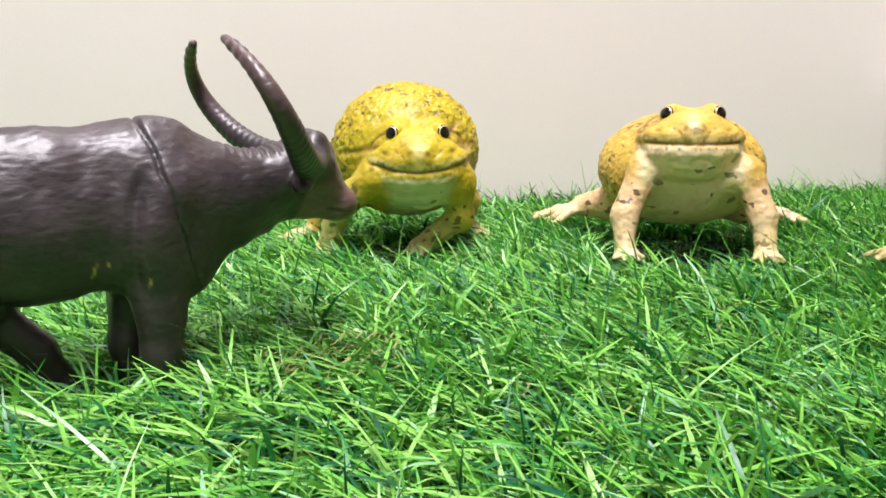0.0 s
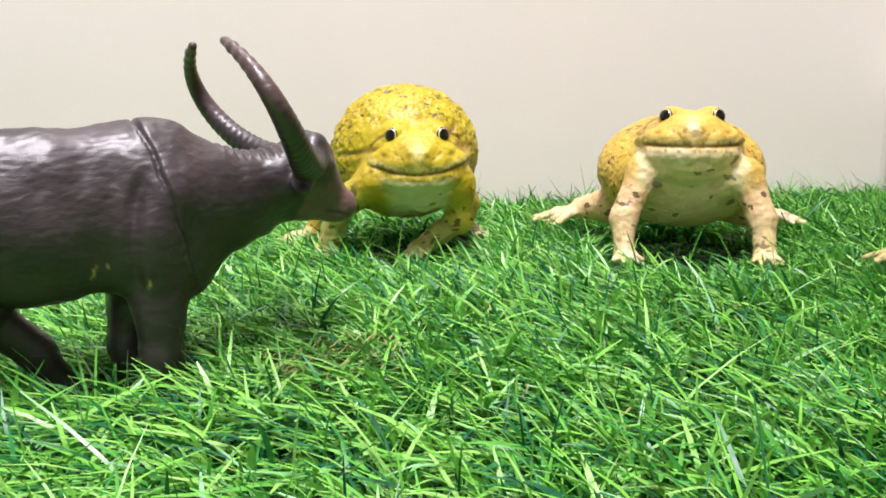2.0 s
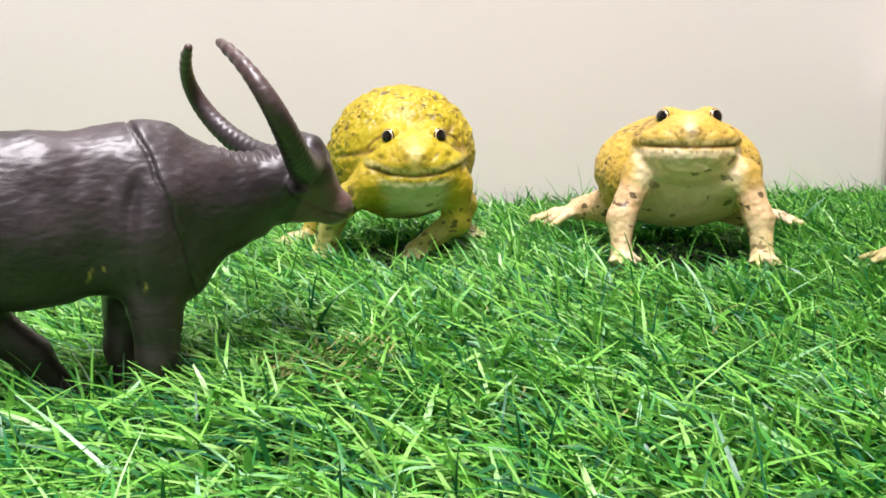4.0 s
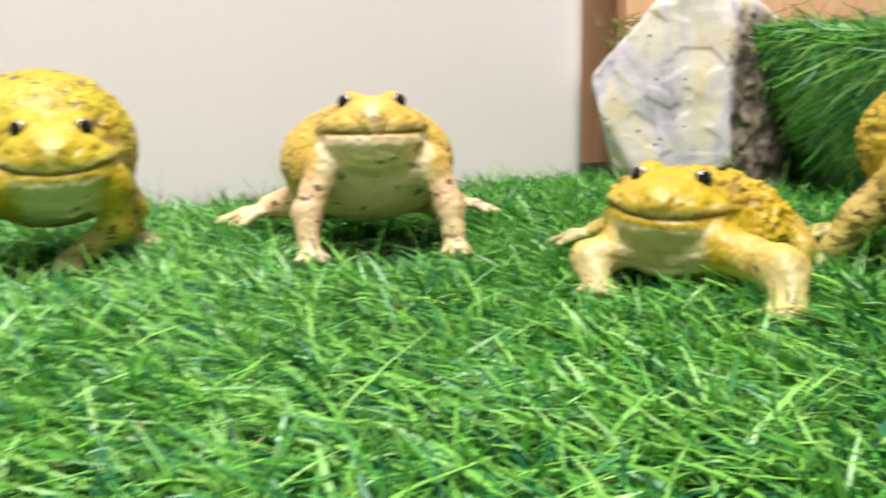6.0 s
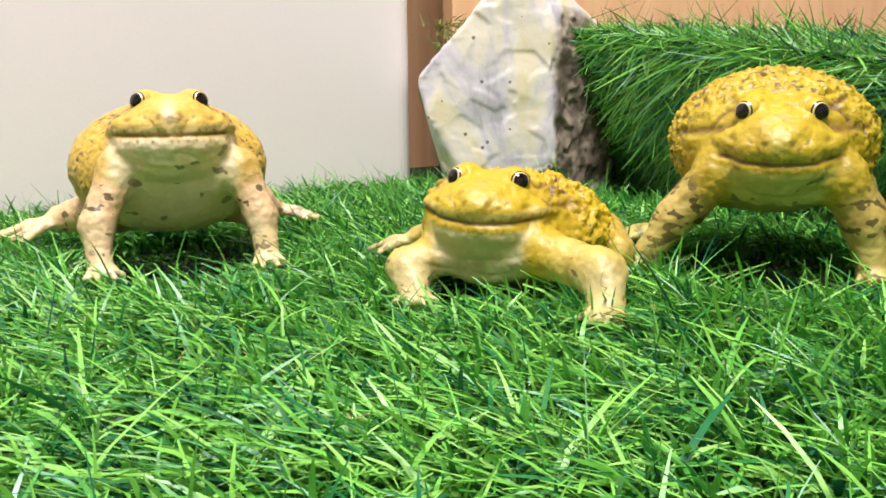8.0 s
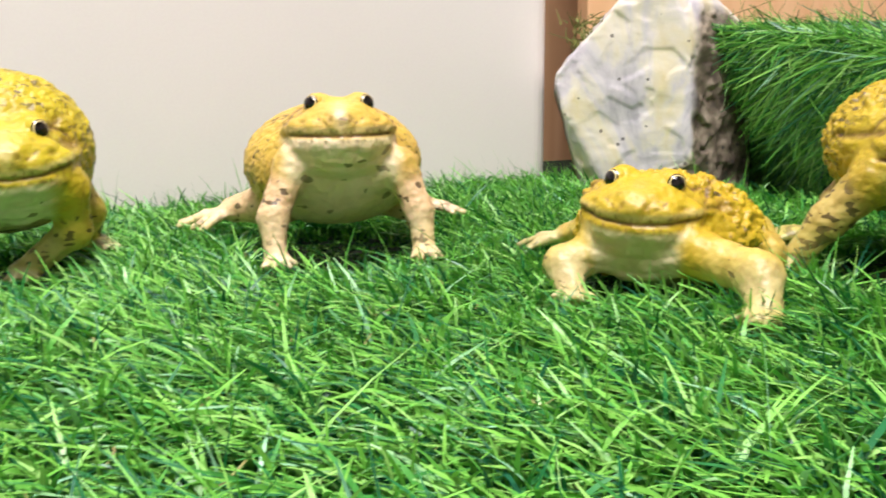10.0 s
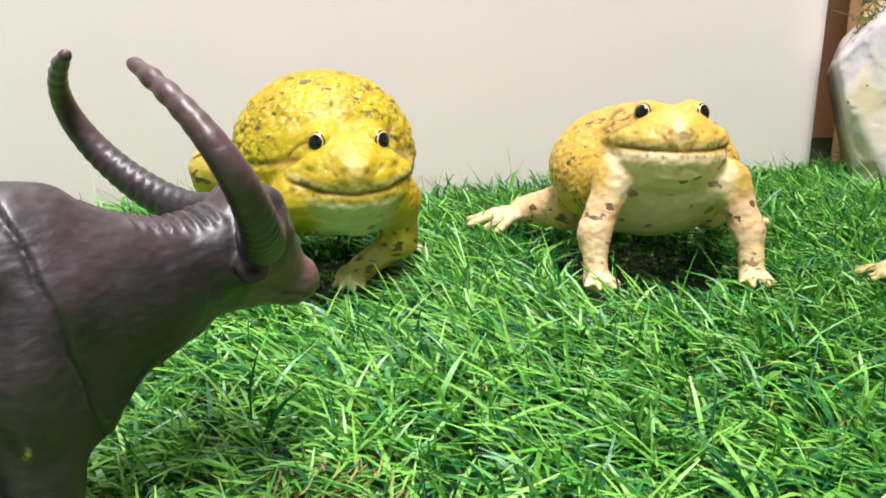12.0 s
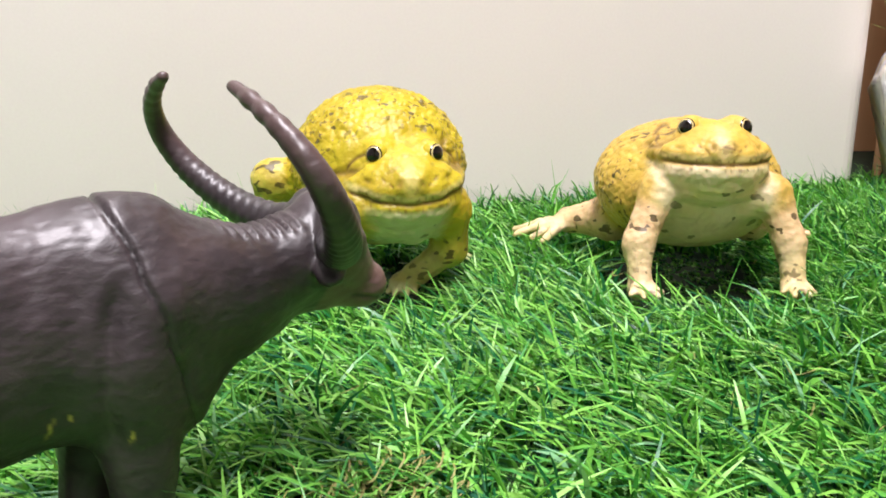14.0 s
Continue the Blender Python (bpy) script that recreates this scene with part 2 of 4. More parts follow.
def skin(field, lo, hi, step):
    """The surface where field is zero, as vertices and quads (one vertex in each crossed cell)."""
    axes = [np.arange(a, b + step, step) for a, b in zip(lo, hi)]
    shape = tuple(len(a) for a in axes)
    grid = np.stack(np.meshgrid(*axes, indexing="ij"), -1)
    rough = field(grid[::4, ::4, ::4])
    val = rough.repeat(4, 0).repeat(4, 1).repeat(4, 2)[:shape[0], :shape[1], :shape[2]].copy()
    near = np.abs(val) < 13 * step
    val[near] = field(grid[near])
    n = tuple(s - 1 for s in shape)
    total, count = np.zeros((*n, 3)), np.zeros(n)
    corner = [(i, j, k) for i in (0, 1) for j in (0, 1) for k in (0, 1)]

    def at(c):
        return val[c[0]:c[0] + n[0], c[1]:c[1] + n[1], c[2]:c[2] + n[2]]
    for c in corner:
        for ax in range(3):
            if c[ax] == 0:
                d = list(c)
                d[ax] = 1
                va, vb = at(c), at(d)
                cross = (va < 0) != (vb < 0)
                t = np.where(cross, va / np.where(cross, va - vb, 1), 0)
                for m in range(3):
                    total[..., m] += cross * (c[m] + (t if m == ax else 0))
                count += cross
    cells = np.argwhere(count > 0)
    ids = np.full(n, -1)
    ids[tuple(cells.T)] = np.arange(len(cells))
    verts = np.array(lo) + step * (cells + total[tuple(cells.T)] / count[tuple(cells.T)][:, None])
    quads = []
    for ax in range(3):
        u, v = (ax + 1) % 3, (ax + 2) % 3
        low, high = [slice(1, -1)] * 3, [slice(1, -1)] * 3
        low[ax], high[ax] = slice(0, -1), slice(1, None)
        va, vb = val[tuple(low)], val[tuple(high)]
        for flip, test in ((False, (va < 0) & (vb >= 0)), (True, (va >= 0) & (vb < 0))):
            e = np.argwhere(test)
            base = e.copy()
            base[:, u] += 1
            base[:, v] += 1
            four = []
            for du, dv in ((0, 0), (-1, 0), (-1, -1), (0, -1)):
                q = base.copy()
                q[:, u] += du
                q[:, v] += dv
                four.append(ids[tuple(q.T)])
            four = np.stack(four, 1)
            quads.append(four[:, ::-1] if flip else four)
    return verts, np.concatenate(quads)


def relax(verts, quads, times):
    for _ in range(times):
        total, count = np.zeros_like(verts), np.zeros(len(verts))
        for i in range(4):
            a, b = quads[:, i], quads[:, (i + 1) % 4]
            np.add.at(total, a, verts[b])
            np.add.at(count, a, 1)
            np.add.at(total, b, verts[a])
            np.add.at(count, b, 1)
        verts = verts * 0.4 + 0.6 * total / count[:, None]
    return verts


def normals_of(verts, quads):
    fn = np.cross(verts[quads[:, 2]] - verts[quads[:, 0]], verts[quads[:, 3]] - verts[quads[:, 1]])
    vn = np.zeros_like(verts)
    for i in range(4):
        np.add.at(vn, quads[:, i], fn)
    return vn / (np.linalg.norm(vn, axis=1)[:, None] + 1e-9)


def smooth(x, a, b):
    t = np.clip((x - a) / (b - a), 0, 1)
    return t * t * (3 - 2 * t)


def quad_mesh(name, verts, quads, materials, paint=None, index=None, shade=True):
    me = bpy.data.meshes.new(name)
    me.vertices.add(len(verts))
    me.vertices.foreach_set("co", np.asarray(verts, np.float32).ravel())
    me.loops.add(quads.size)
    me.loops.foreach_set("vertex_index", quads.astype(np.int32).ravel())
    me.polygons.add(len(quads))
    me.polygons.foreach_set("loop_start", np.arange(0, quads.size, 4, dtype=np.int32))
    for m in materials:
        me.materials.append(m)
    if index is not None:
        me.polygons.foreach_set("material_index", index.astype(np.int32))
    me.update(calc_edges=True)
    me.validate()
    if paint is not None:
        a = me.color_attributes.new("paint", "FLOAT_COLOR", "POINT")
        a.data.foreach_set("color", (paint if paint.shape[1] == 4 else np.concatenate([paint, np.ones((len(paint), 1))], 1)).astype(np.float32).ravel())
    me.polygons.foreach_set("use_smooth", np.full(len(quads), shade))
    me.update()
    return me


def ball(c, r, axis, rings=14, parts=20):
    """A sphere of quads with its pole along axis, and the angle of each quad from that pole."""
    q = Vector((0, 0, 1)).rotation_difference(Vector(axis)).to_matrix()
    vs, qs, ang = [], [], []
    for i in range(rings + 1):
        a = math.pi * max(i, 0.02) / rings if i < rings else math.pi * 0.999
        for j in range(parts):
            b = 2 * math.pi * j / parts
            vs.append(np.array(q @ Vector((math.sin(a) * math.cos(b), math.sin(a) * math.sin(b), math.cos(a)))) * r + np.array(c))
    for i in range(rings):
        for j in range(parts):
            qs.append((i * parts + j, (i + 1) * parts + j, (i + 1) * parts + (j + 1) % parts, i * parts + (j + 1) % parts))
            ang.append((i + 0.5) / rings * 180)
    return np.array(vs), np.array(qs), np.array(ang)


def part(name, bm, material, parent=None, label=""):
    me = bpy.data.meshes.new(name)
    bm.to_mesh(me)
    bm.free()
    me.materials.append(material)
    ob = new(name, me)
    if parent is not None:
        ob.parent = parent
    if label:
        ob["label"] = label
    return ob


def box(lo, hi, bevel=0.0, segments=2):
    bm = bmesh.new()
    bmesh.ops.create_cube(bm, size=1.0)
    for v in bm.verts:
        v.co = Vector([a + (b - a) * (c + 0.5) for a, b, c in zip(lo, hi, v.co)])
    if bevel:
        bmesh.ops.bevel(bm, geom=bm.edges[:], offset=bevel, segments=segments, profile=0.5, affect="EDGES")
    return bm


# ---- setting ----
def structure(name, bm, material, label, category):
    return tagged(part(name, bm, material), label, category, kind="structure")


WALL_TURN = 4.0
GROUND = -0.024

wall = structure("wall_back", box((-1.50, 0.0, -0.05), (0.0, 0.05, 1.96), 0.018, 6), WHITE, "smooth off-white wall panel with a rounded end behind the turf", "wall")
wall.matrix_world = pose(0.394, 0.724, 0, 0, 0, WALL_TURN)
# board in the recess beside the panel, in the shaded tone, and the orange board behind the raised turf
recess = structure("wall_recess", box((0.0, 0.0, -0.05), (0.36, 0.012, 1.96), 0.001), SHADED_TAN, "wooden board in the recess, its shade put into the tan-brown", "wall")
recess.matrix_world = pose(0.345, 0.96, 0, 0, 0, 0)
# unseen board, added to stop light leaking in behind the white panel
structure("recess_light_stop", box((0.333, 0.785, -0.05), (0.345, 0.972, 1.96), 0.001), SHADED_TAN, "unseen added board that keeps stray light out of the recess", "wall")
structure("wall_orange", box((0.469, 0.793, -0.05), (1.60, 0.815, 1.96), 0.002), ORANGE, "light orange wooden wall board behind the raised turf", "wall")
# unseen walls, ceiling and floor, added to close the set and control bounce light
structure("wall_left", box((-1.53, -1.60, -0.05), (-1.50, 0.60, 1.96)), BOUNCE_GREY, "unseen added side wall, grey to limit bounce light", "wall")
structure("wall_right", box((1.60, -1.60, -0.05), (1.63, 0.815, 1.96)), BOUNCE_GREY, "unseen added side wall, grey to limit bounce light", "wall")
structure("wall_front", box((-1.53, -1.63, -0.05), (1.63, -1.60, 1.96)), BOUNCE_GREY, "unseen added wall behind the viewer, grey to limit bounce light", "wall")
structure("ceiling", box((-1.53, -1.63, 1.96), (1.63, 1.00, 1.99)), BOUNCE_GREY, "unseen added ceiling, grey to limit bounce light", "ceiling")
structure("floor", box((-1.53, -1.63, -0.08), (1.63, 1.00, GROUND - 0.004)), FLOOR_MAT, "plain grey-beige floor under the turf", "floor")


def rolling(x, y):
    return 0.0014 * math.sin(17 * x + 5 * y) + 0.0012 * math.sin(11 * y - 8 * x + 1.3)


def turf_sheet():
    bm = bmesh.new()
    bmesh.ops.create_grid(bm, x_segments=60, y_segments=60, size=0.5)
    for v in bm.verts:
        # the sheet runs on into the recess, a dark strip for the shade there
        x, y = -0.62 + (v.co.x + 0.5) * 1.20, -0.35 + (v.co.y + 0.5) * 1.30
        v.co = (x, y, GROUND + rolling(x, y))
    return bm


structure("ground", turf_sheet(), BACKING, "dark green lawn backing, run into the recess as its shade", "ground")

# the raised turf: a block whose near-left face is covered with turf as well
MX = 0.499


def mound_top(y):
    return 0.116 - 0.12 * min(0.35, max(0.0, 0.60 - y))


def mound_mesh():
    bm = bmesh.new()
    rows = []
    for i in range(25):
        y = -0.30 + i * (0.788 + 0.30) / 24
        top = mound_top(y)
        line = []
        for j in range(15):
            s = j / 14
            if s < 0.5:
                a = s / 0.5
                line.append((MX - 0.004 + 0.10 * (1 - a) ** 1.25, y, GROUND + (top - GROUND) * a))
            else:
                a = (s - 0.5) / 0.5
                line.append((MX - 0.004 + 0.30 * a, y, top + 0.006 * math.sin(a * 3.1)))
        rows.append([bm.verts.new(p) for p in line])
    for a, b in zip(rows, rows[1:]):
        for i in range(14):
            bm.faces.new((a[i], a[i + 1], b[i + 1], b[i]))
    ends = bmesh.ops.extrude_face_region(bm, geom=bm.faces[:])
    for g in ends["geom"]:
        if isinstance(g, bmesh.types.BMVert):
            g.co.x += 0.02
            g.co.z -= 0.006
    bmesh.ops.recalc_face_normals(bm, faces=bm.faces[:])
    return bm


structure("raised_ground", mound_mesh(), BACKING, "raised block wrapped in the same artificial lawn", "ground")

lamp = tagged(new("ceiling_lamp"), "long white ceiling lamp panel over the lawn", "ceiling lamp")
lamp.matrix_world = pose(-0.04, -0.20, 1.955)
part("frame", box((-0.27, -0.70, -0.02), (0.27, 0.70, 0.004), 0.004), TRIM, lamp)


# ---- frogs ----
def frog(name, label, spot, turn, eye, head_turn, body, chest, arms, legs, material, size=1.0, warts=260, wart_high=0.7, base=-0.010, smile=0.004, seed=1, flat=1.0, mouth0=-18.2, pale_wide=30, jaw_wide=1.0, freckled=0.25, snout_pale=0.12, hand_pale=0.4, jaw_band=0.0, nose_mark=0.0):
    """One frog figure in one mesh. It looks along its own -y; eye is the point between its eyes; arms and legs are lists of joints."""
    rng = np.random.default_rng(seed)
    eye = np.array(eye, float)
    rot = np.array(Euler([radians(a) for a in head_turn]).to_matrix())

    def h(x, y, z):
        return eye + rot @ (np.array((x, y, z)) * size)

    def hr(*r):
        return tuple(v * size for v in r)

    trunk = [ell(*body), ell(*chest)]
    dz = mouth0 + 18.2
    skull = [ell(h(0, 7, -11), hr(24 * jaw_wide, 24, 9.5), head_turn), limb(h(0, 5, -8.5), h(0, -11.8, -11.6 + dz * 0.5), 10.5 * size, 7.6 * size),
             ell(h(0, 7, -14 + dz), hr(27 * jaw_wide, 25, 5.5), head_turn), ell(h(0, 24, -16), hr(29, 20, 13), head_turn), ell(h(0, -0.5, -10.2 + dz * 0.5), hr(19 * jaw_wide, 15.2, 7.8), head_turn),
             ell(h(10.4, 6.2, -2.9), hr(7.5, 8.4, 7.4), head_turn), ell(h(-10.4, 6.2, -2.9), hr(7.5, 8.4, 7.4), head_turn)]
    for s in (-1, 1):
        skull += chain([h(s * 26.5 * jaw_wide, 13, -13.5 + dz), h(s * 22 * jaw_wide, -2, -14.4 + dz), h(s * 12 * jaw_wide, -12.5, -14.4 + dz), h(s * 2, -15.8, -14 + dz)], [4.6 * size, 4.3 * size, 3.9 * size, 3.9 * size])
        skull += chain([h(s * 9, -2, -5.0), h(s * 3.0, -15.5, -11)], [4.0 * size, 3.6 * size])
        skull += chain([h(s * 15, 12, -5), h(s * 24, 20, -10), h(s * 27, 30, -20)], [2.6 * size, 3.0 * size, 3.0 * size])
    jaw = [ell(h(0, 5, -21.8 + dz), hr(26 * jaw_wide, 23, 4.6), head_turn), ell(h(0, 6.2, -28 + dz), hr(24 * jaw_wide, 23.4, 12 * flat), head_turn)]
    for s in (-1, 1):
        jaw += chain([h(s * 25.6 * jaw_wide, 13, -20.3 + dz), h(s * 21 * jaw_wide, -1.4, -20.9 + dz), h(s * 11.4 * jaw_wide, -11.7, -20.9 + dz), h(s * 2, -14.9, -20.7 + dz)], [3.6 * size, 3.4 * size, 3.2 * size, 3.2 * size])
    limbs, feet = [], []
    for a in arms:
        top = np.array(a[0][0], float)
        trunk.append(limb(top, (top[0] * 0.25 + chest[0][0] * 0.75, chest[0][1] - chest[1][1] * 0.72, top[2] - 7), a[1][0] * 0.85, 7.0))
    for joints, radii, tips, tip_r in arms + legs:
        limbs += chain(joints, radii)
        wrist = np.array(joints[-1], float)
        feet.append(ell(wrist, (radii[-1] * 1.15, radii[-1] * 1.15, radii[-1] * 0.7)))
        for tip in tips:
            mid = wrist * 0.45 + np.array(tip) * 0.55 + (0, 0, 1.4)
            feet += chain([wrist, mid, tip], [tip_r * 1.25, tip_r, tip_r * 0.75])

    def field(p):
        d = blend(trunk, p, 6)
        e = blend(skull, p, 3.6)
        j = blend(jaw, p, 7)
        k = 5.0
        t = np.clip(0.5 + 0.5 * (j - e) / 2.0, 0, 1)
        head = j + (e - j) * t - 2.0 * t * (1 - t)
        t = np.clip(0.5 + 0.5 * (head - d) / 4.5, 0, 1)
        d = head + (d - head) * t - 4.5 * t * (1 - t)
        a = blend(limbs, p, 5)
        f = blend(feet, p, 2.5)
        t = np.clip(0.5 + 0.5 * (f - a) / 3, 0, 1)
        a = f + (a - f) * t - 3 * t * (1 - t)
        t = np.clip(0.5 + 0.5 * (a - d) / k, 0, 1)
        return a + (d - a) * t - k * t * (1 - t)

    pts = np.array([q for joints, radii, tips, tip_r in arms + legs for q in list(joints) + list(tips)] + [body[0]])
    ext = np.max(body[1])
    lo = np.minimum(pts.min(0) - 14, np.array(body[0]) - ext - 4)
    hi = np.maximum(pts.max(0) + 14, np.array(body[0]) + ext + 4)
    lo = np.minimum(lo, eye - 36 * size)
    hi = np.maximum(hi, eye + (36 * size, 36 * size, 10 * size))
    lo[2], hi[2] = max(lo[2], -12), max(eye[2] + 10 * size, body[0][2] + body[1][2] + 5)
    verts, quads = skin(field, lo, hi, 0.85)
    verts = relax(verts, quads, 2)
    nor = normals_of(verts, quads)

    # loose, slightly lumpy skin
    lump = np.array([0.55 * noise.noise(Vector(v) * 0.16) + 0.35 * noise.noise(Vector(v) * 0.38 + Vector((3, 9, seed))) for v in verts])
    verts = verts + nor * lump[:, None]
    # head frame of every vertex
    q = (verts - eye) @ rot / size
    mouth = mouth0 + smile * q[:, 0] ** 2
    gap = q[:, 2] - mouth
    front = smooth(-q[:, 1], -14, -4) * smooth(29 * jaw_wide - np.abs(q[:, 0]), 0, 4) * smooth(np.abs(q[:, 1]), 60, 40)
    front *= (q[:, 1] < 14)
    verts = verts - nor * (0.8 * np.exp(-(gap / 0.9) ** 2) * front)[:, None]
    # fold behind the eye and ridge of the upper lip
    fold = np.exp(-((q[:, 2] + 6 + 0.35 * (np.abs(q[:, 0]) - 15)) / 1.6) ** 2) * smooth(np.abs(q[:, 0]), 14, 18) * (q[:, 1] > -2) * smooth(q[:, 1], 28, 16)
    verts = verts - nor * (1.2 * fold)[:, None]

    for low, deep in ((-34, 0.45), (-41, 0.45)):
        line = q[:, 2] - (low + 0.010 * q[:, 0] ** 2)
        verts = verts - nor * (deep * np.exp(-(line / 1.2) ** 2) * smooth(-q[:, 1], -12, -2) * smooth(24 - np.abs(q[:, 0]), 0, 8))[:, None]
    d_trunk = blend(trunk, verts, 6)
    d_head = np.minimum(blend(skull, verts, 3.6), blend(jaw, verts, 7))
    d_limb = np.minimum(blend(limbs, verts, 5), blend(feet, verts, 2.5))
    limb_w = smooth(np.minimum(d_trunk, d_head) - d_limb, 0.0, 7.5)
    foot_w = smooth(blend(limbs, verts, 5) - blend(feet, verts, 2.5), -1.0, 2.0) * limb_w
    throat = smooth(-gap, jaw_band, jaw_band + 3.0) * smooth(34 - q[:, 1], 0, 20) * smooth(pale_wide - np.abs(q[:, 0]), -7, 5)
    under = np.maximum(smooth(-nor[:, 2], 0.05, 0.5), smooth(-nor[:, 1], 0.55, 0.85) * smooth(eye[2] - 22 * size - verts[:, 2], 0, 8))
    close = smooth(d_head - d_trunk, -4, 4)
    under = under * smooth(pale_wide - np.abs(verts[:, 0] - eye[0]), -4, 6)
    belly = np.clip((1 - limb_w) * np.maximum(throat * (1 - close), 0.5 * under * close + under * throat), 0, 1)
    belly = np.maximum(belly, foot_w * 0.75)
    for joints, radii, tips, tip_r in arms:
        low = np.array(joints[2]) * 0.7 + np.array(joints[1]) * 0.3
        belly = np.maximum(belly, hand_pale * smooth(24 - np.linalg.norm(verts - low, axis=1), 0, 14) * limb_w)
    stripe = np.exp(-(q[:, 0] / 4.0) ** 2) * smooth(gap, 1.0, 4.0) * smooth(-q[:, 1], -2, 10) * (1 - limb_w)
    belly = np.maximum(belly, snout_pale * stripe)
    lip = np.clip(1.2 * np.exp(-((gap - 0.1) / 0.85) ** 2), 0, 1) * front * (1 - limb_w)
    # paler band of the upper lip with a row of dark dashes
    band = smooth(gap, 0.2, 1.2) * smooth(5.5 - gap, 0, 2.5) * front * (1 - limb_w)
    belly = np.maximum(belly, 0.38 * band)
    dash = np.sin(q[:, 0] * 1.25 + 2.2 * np.sin(q[:, 0] * 0.47 + seed))
    lip = np.maximum(lip, 0.75 * smooth(dash, 0.55, 0.85) * np.exp(-((gap - 1.7 - 0.5 * np.sin(q[:, 0] * 2.1)) / 1.1) ** 2) * front * (1 - limb_w))
    lip = np.maximum(lip, 0.7 * smooth(-dash, 0.75, 0.95) * np.exp(-((gap + 2.6) / 1.0) ** 2) * front * (1 - limb_w))
    lip = np.maximum(lip, 0.8 * np.clip(fold, 0, 1))
    back = (1 - limb_w) * (1 - belly) * smooth(q[:, 1], 6, 22)

    # warts
    if warts:
        cand = np.nonzero(back > 0.6)[0]
        pick = rng.choice(cand, min(warts, len(cand)), replace=False)
        lift = np.zeros(len(verts))
        for c in pick:
            r = rng.uniform(1.3, 3.0)
            d2 = ((verts - verts[c]) ** 2).sum(1)
            lift = np.maximum(lift, np.clip(1.35 - d2 / (r * r), 0, 1) * rng.uniform(0.45, 1.0))
        cobble = np.array([noise.voronoi(Vector((a * 0.20, b * 0.24, c * 0.24)) + Vector((seed, 0, 0)))[0][0] for a, b, c in verts])
        lift = 0.65 * lift + 0.55 * np.clip(1.0 - (cobble / 0.62) ** 2, 0, 1)
        verts = verts + nor * (wart_high * lift * back)[:, None]
    nostril = np.exp(-(((np.abs(q[:, 0]) - 4.5) / 1.3) ** 2 + ((q[:, 2] + 8.5) / 1.0) ** 2)) * (q[:, 1] < -14)
    lip = np.maximum(lip, 0.55 * nostril)
    scratch = np.exp(-((q[:, 2] + 9.6 + 0.22 * q[:, 0]) / 0.55) ** 2) * smooth(q[:, 0], -1.5, -0.5) * smooth(6.0 - q[:, 0], 0, 1) * (q[:, 1] < -8)
    lip = np.maximum(lip, nose_mark * scratch)
    ax = np.abs(q[:, 0])
    along_eye = np.clip((-2 - q[:, 1]) / 13, 0, 1)
    streak = np.exp(-(((ax - (13 - 7.5 * along_eye)) / 1.3) ** 2 + ((q[:, 2] + 6.5 + 3.5 * along_eye) / 1.6) ** 2)) * smooth(-q[:, 1], 0, 5) * (1 - limb_w)
    crease = np.exp(-(((ax - 17 - 0.42 * (q[:, 1] - 6)) / 1.5) ** 2)) * smooth(q[:, 1], 4, 8) * smooth(30 - q[:, 1], 0, 8) * smooth(q[:, 2], -24, -12) * smooth(3 - q[:, 2], 0, 4) * (1 - limb_w)
    # dark line from the eye round the cheek, and dashes from the eye to the nostril
    cheek = np.exp(-((q[:, 2] + 1.5 + 0.15 * (ax - 17) + 0.06 * (ax - 17) ** 2) / 0.9) ** 2) * smooth(ax, 15.5, 17) * smooth(30 - ax, 0, 4) * (q[:, 1] < 42) * (1 - limb_w)
    dashes = np.exp(-((q[:, 2] + 8.2 + 0.65 * (13 - ax)) / 0.7) ** 2) * smooth(ax, 6.0, 7.0) * smooth(14 - ax, 0, 1) * (q[:, 1] < 3) * smooth(np.sin(ax * 2.0 + seed), -0.4, 0.2)
    lip = np.maximum(lip, np.maximum(0.6 * streak, 0.95 * crease))
    lip = np.maximum(lip, np.maximum(0.95 * cheek, 0.8 * dashes))
    # folds of the face: under the eye, along the snout and round the corner of the mouth
    under_eye = np.exp(-(((ax - 15 + 0.35 * (q[:, 1] - 2)) / 2.4) ** 2 + ((q[:, 2] + 10.5) / 1.1) ** 2)) * smooth(-q[:, 1], -8, 2)
    corner = np.exp(-(((ax - 27 * jaw_wide) / 1.6) ** 2 + ((gap + 3) / 5.0) ** 2)) * (q[:, 1] < 18)
    verts = verts - nor * ((0.7 * streak + 0.8 * crease + 0.9 * under_eye + 0.8 * corner + 0.7 * cheek + 0.3 * dashes) * (1 - limb_w))[:, None]
    lip = np.maximum(lip, 0.45 * under_eye * (1 - limb_w))
    paint = np.stack([belly, limb_w, lip, np.clip(back + freckled * (1 - limb_w) * (1 - belly), 0, 1)], 1)

    # eyes: a dark ball with a gold rim
    allv, allq, allp, alli = [verts], [quads], [paint], [np.zeros(len(quads))]
    n = len(verts)
    for s in (-1, 1):
        way = rot @ np.array((s * 0.56, -0.80, 0.20))
        v, f, ang = ball(h(s * 12.6, 1.6, -1.7), 5.5 * size, way, 24, 28)
        allv.append(v)
        allq.append(f + n)
        allp.append(np.zeros((len(v), 4)))
        alli.append(np.where(ang < 41, 1, np.where(ang < 47, 2, np.where(ang < 53, 1, 0))))
        n += len(v)
    me = quad_mesh(name, np.concatenate(allv) * 0.001, np.concatenate(allq), [material, EYE_BLACK, EYE_GOLD], np.concatenate(allp), np.concatenate(alli))
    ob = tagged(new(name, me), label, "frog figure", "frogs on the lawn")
    ob.matrix_world = pose(spot[0], spot[1], base, 0, 0, turn)
    return ob


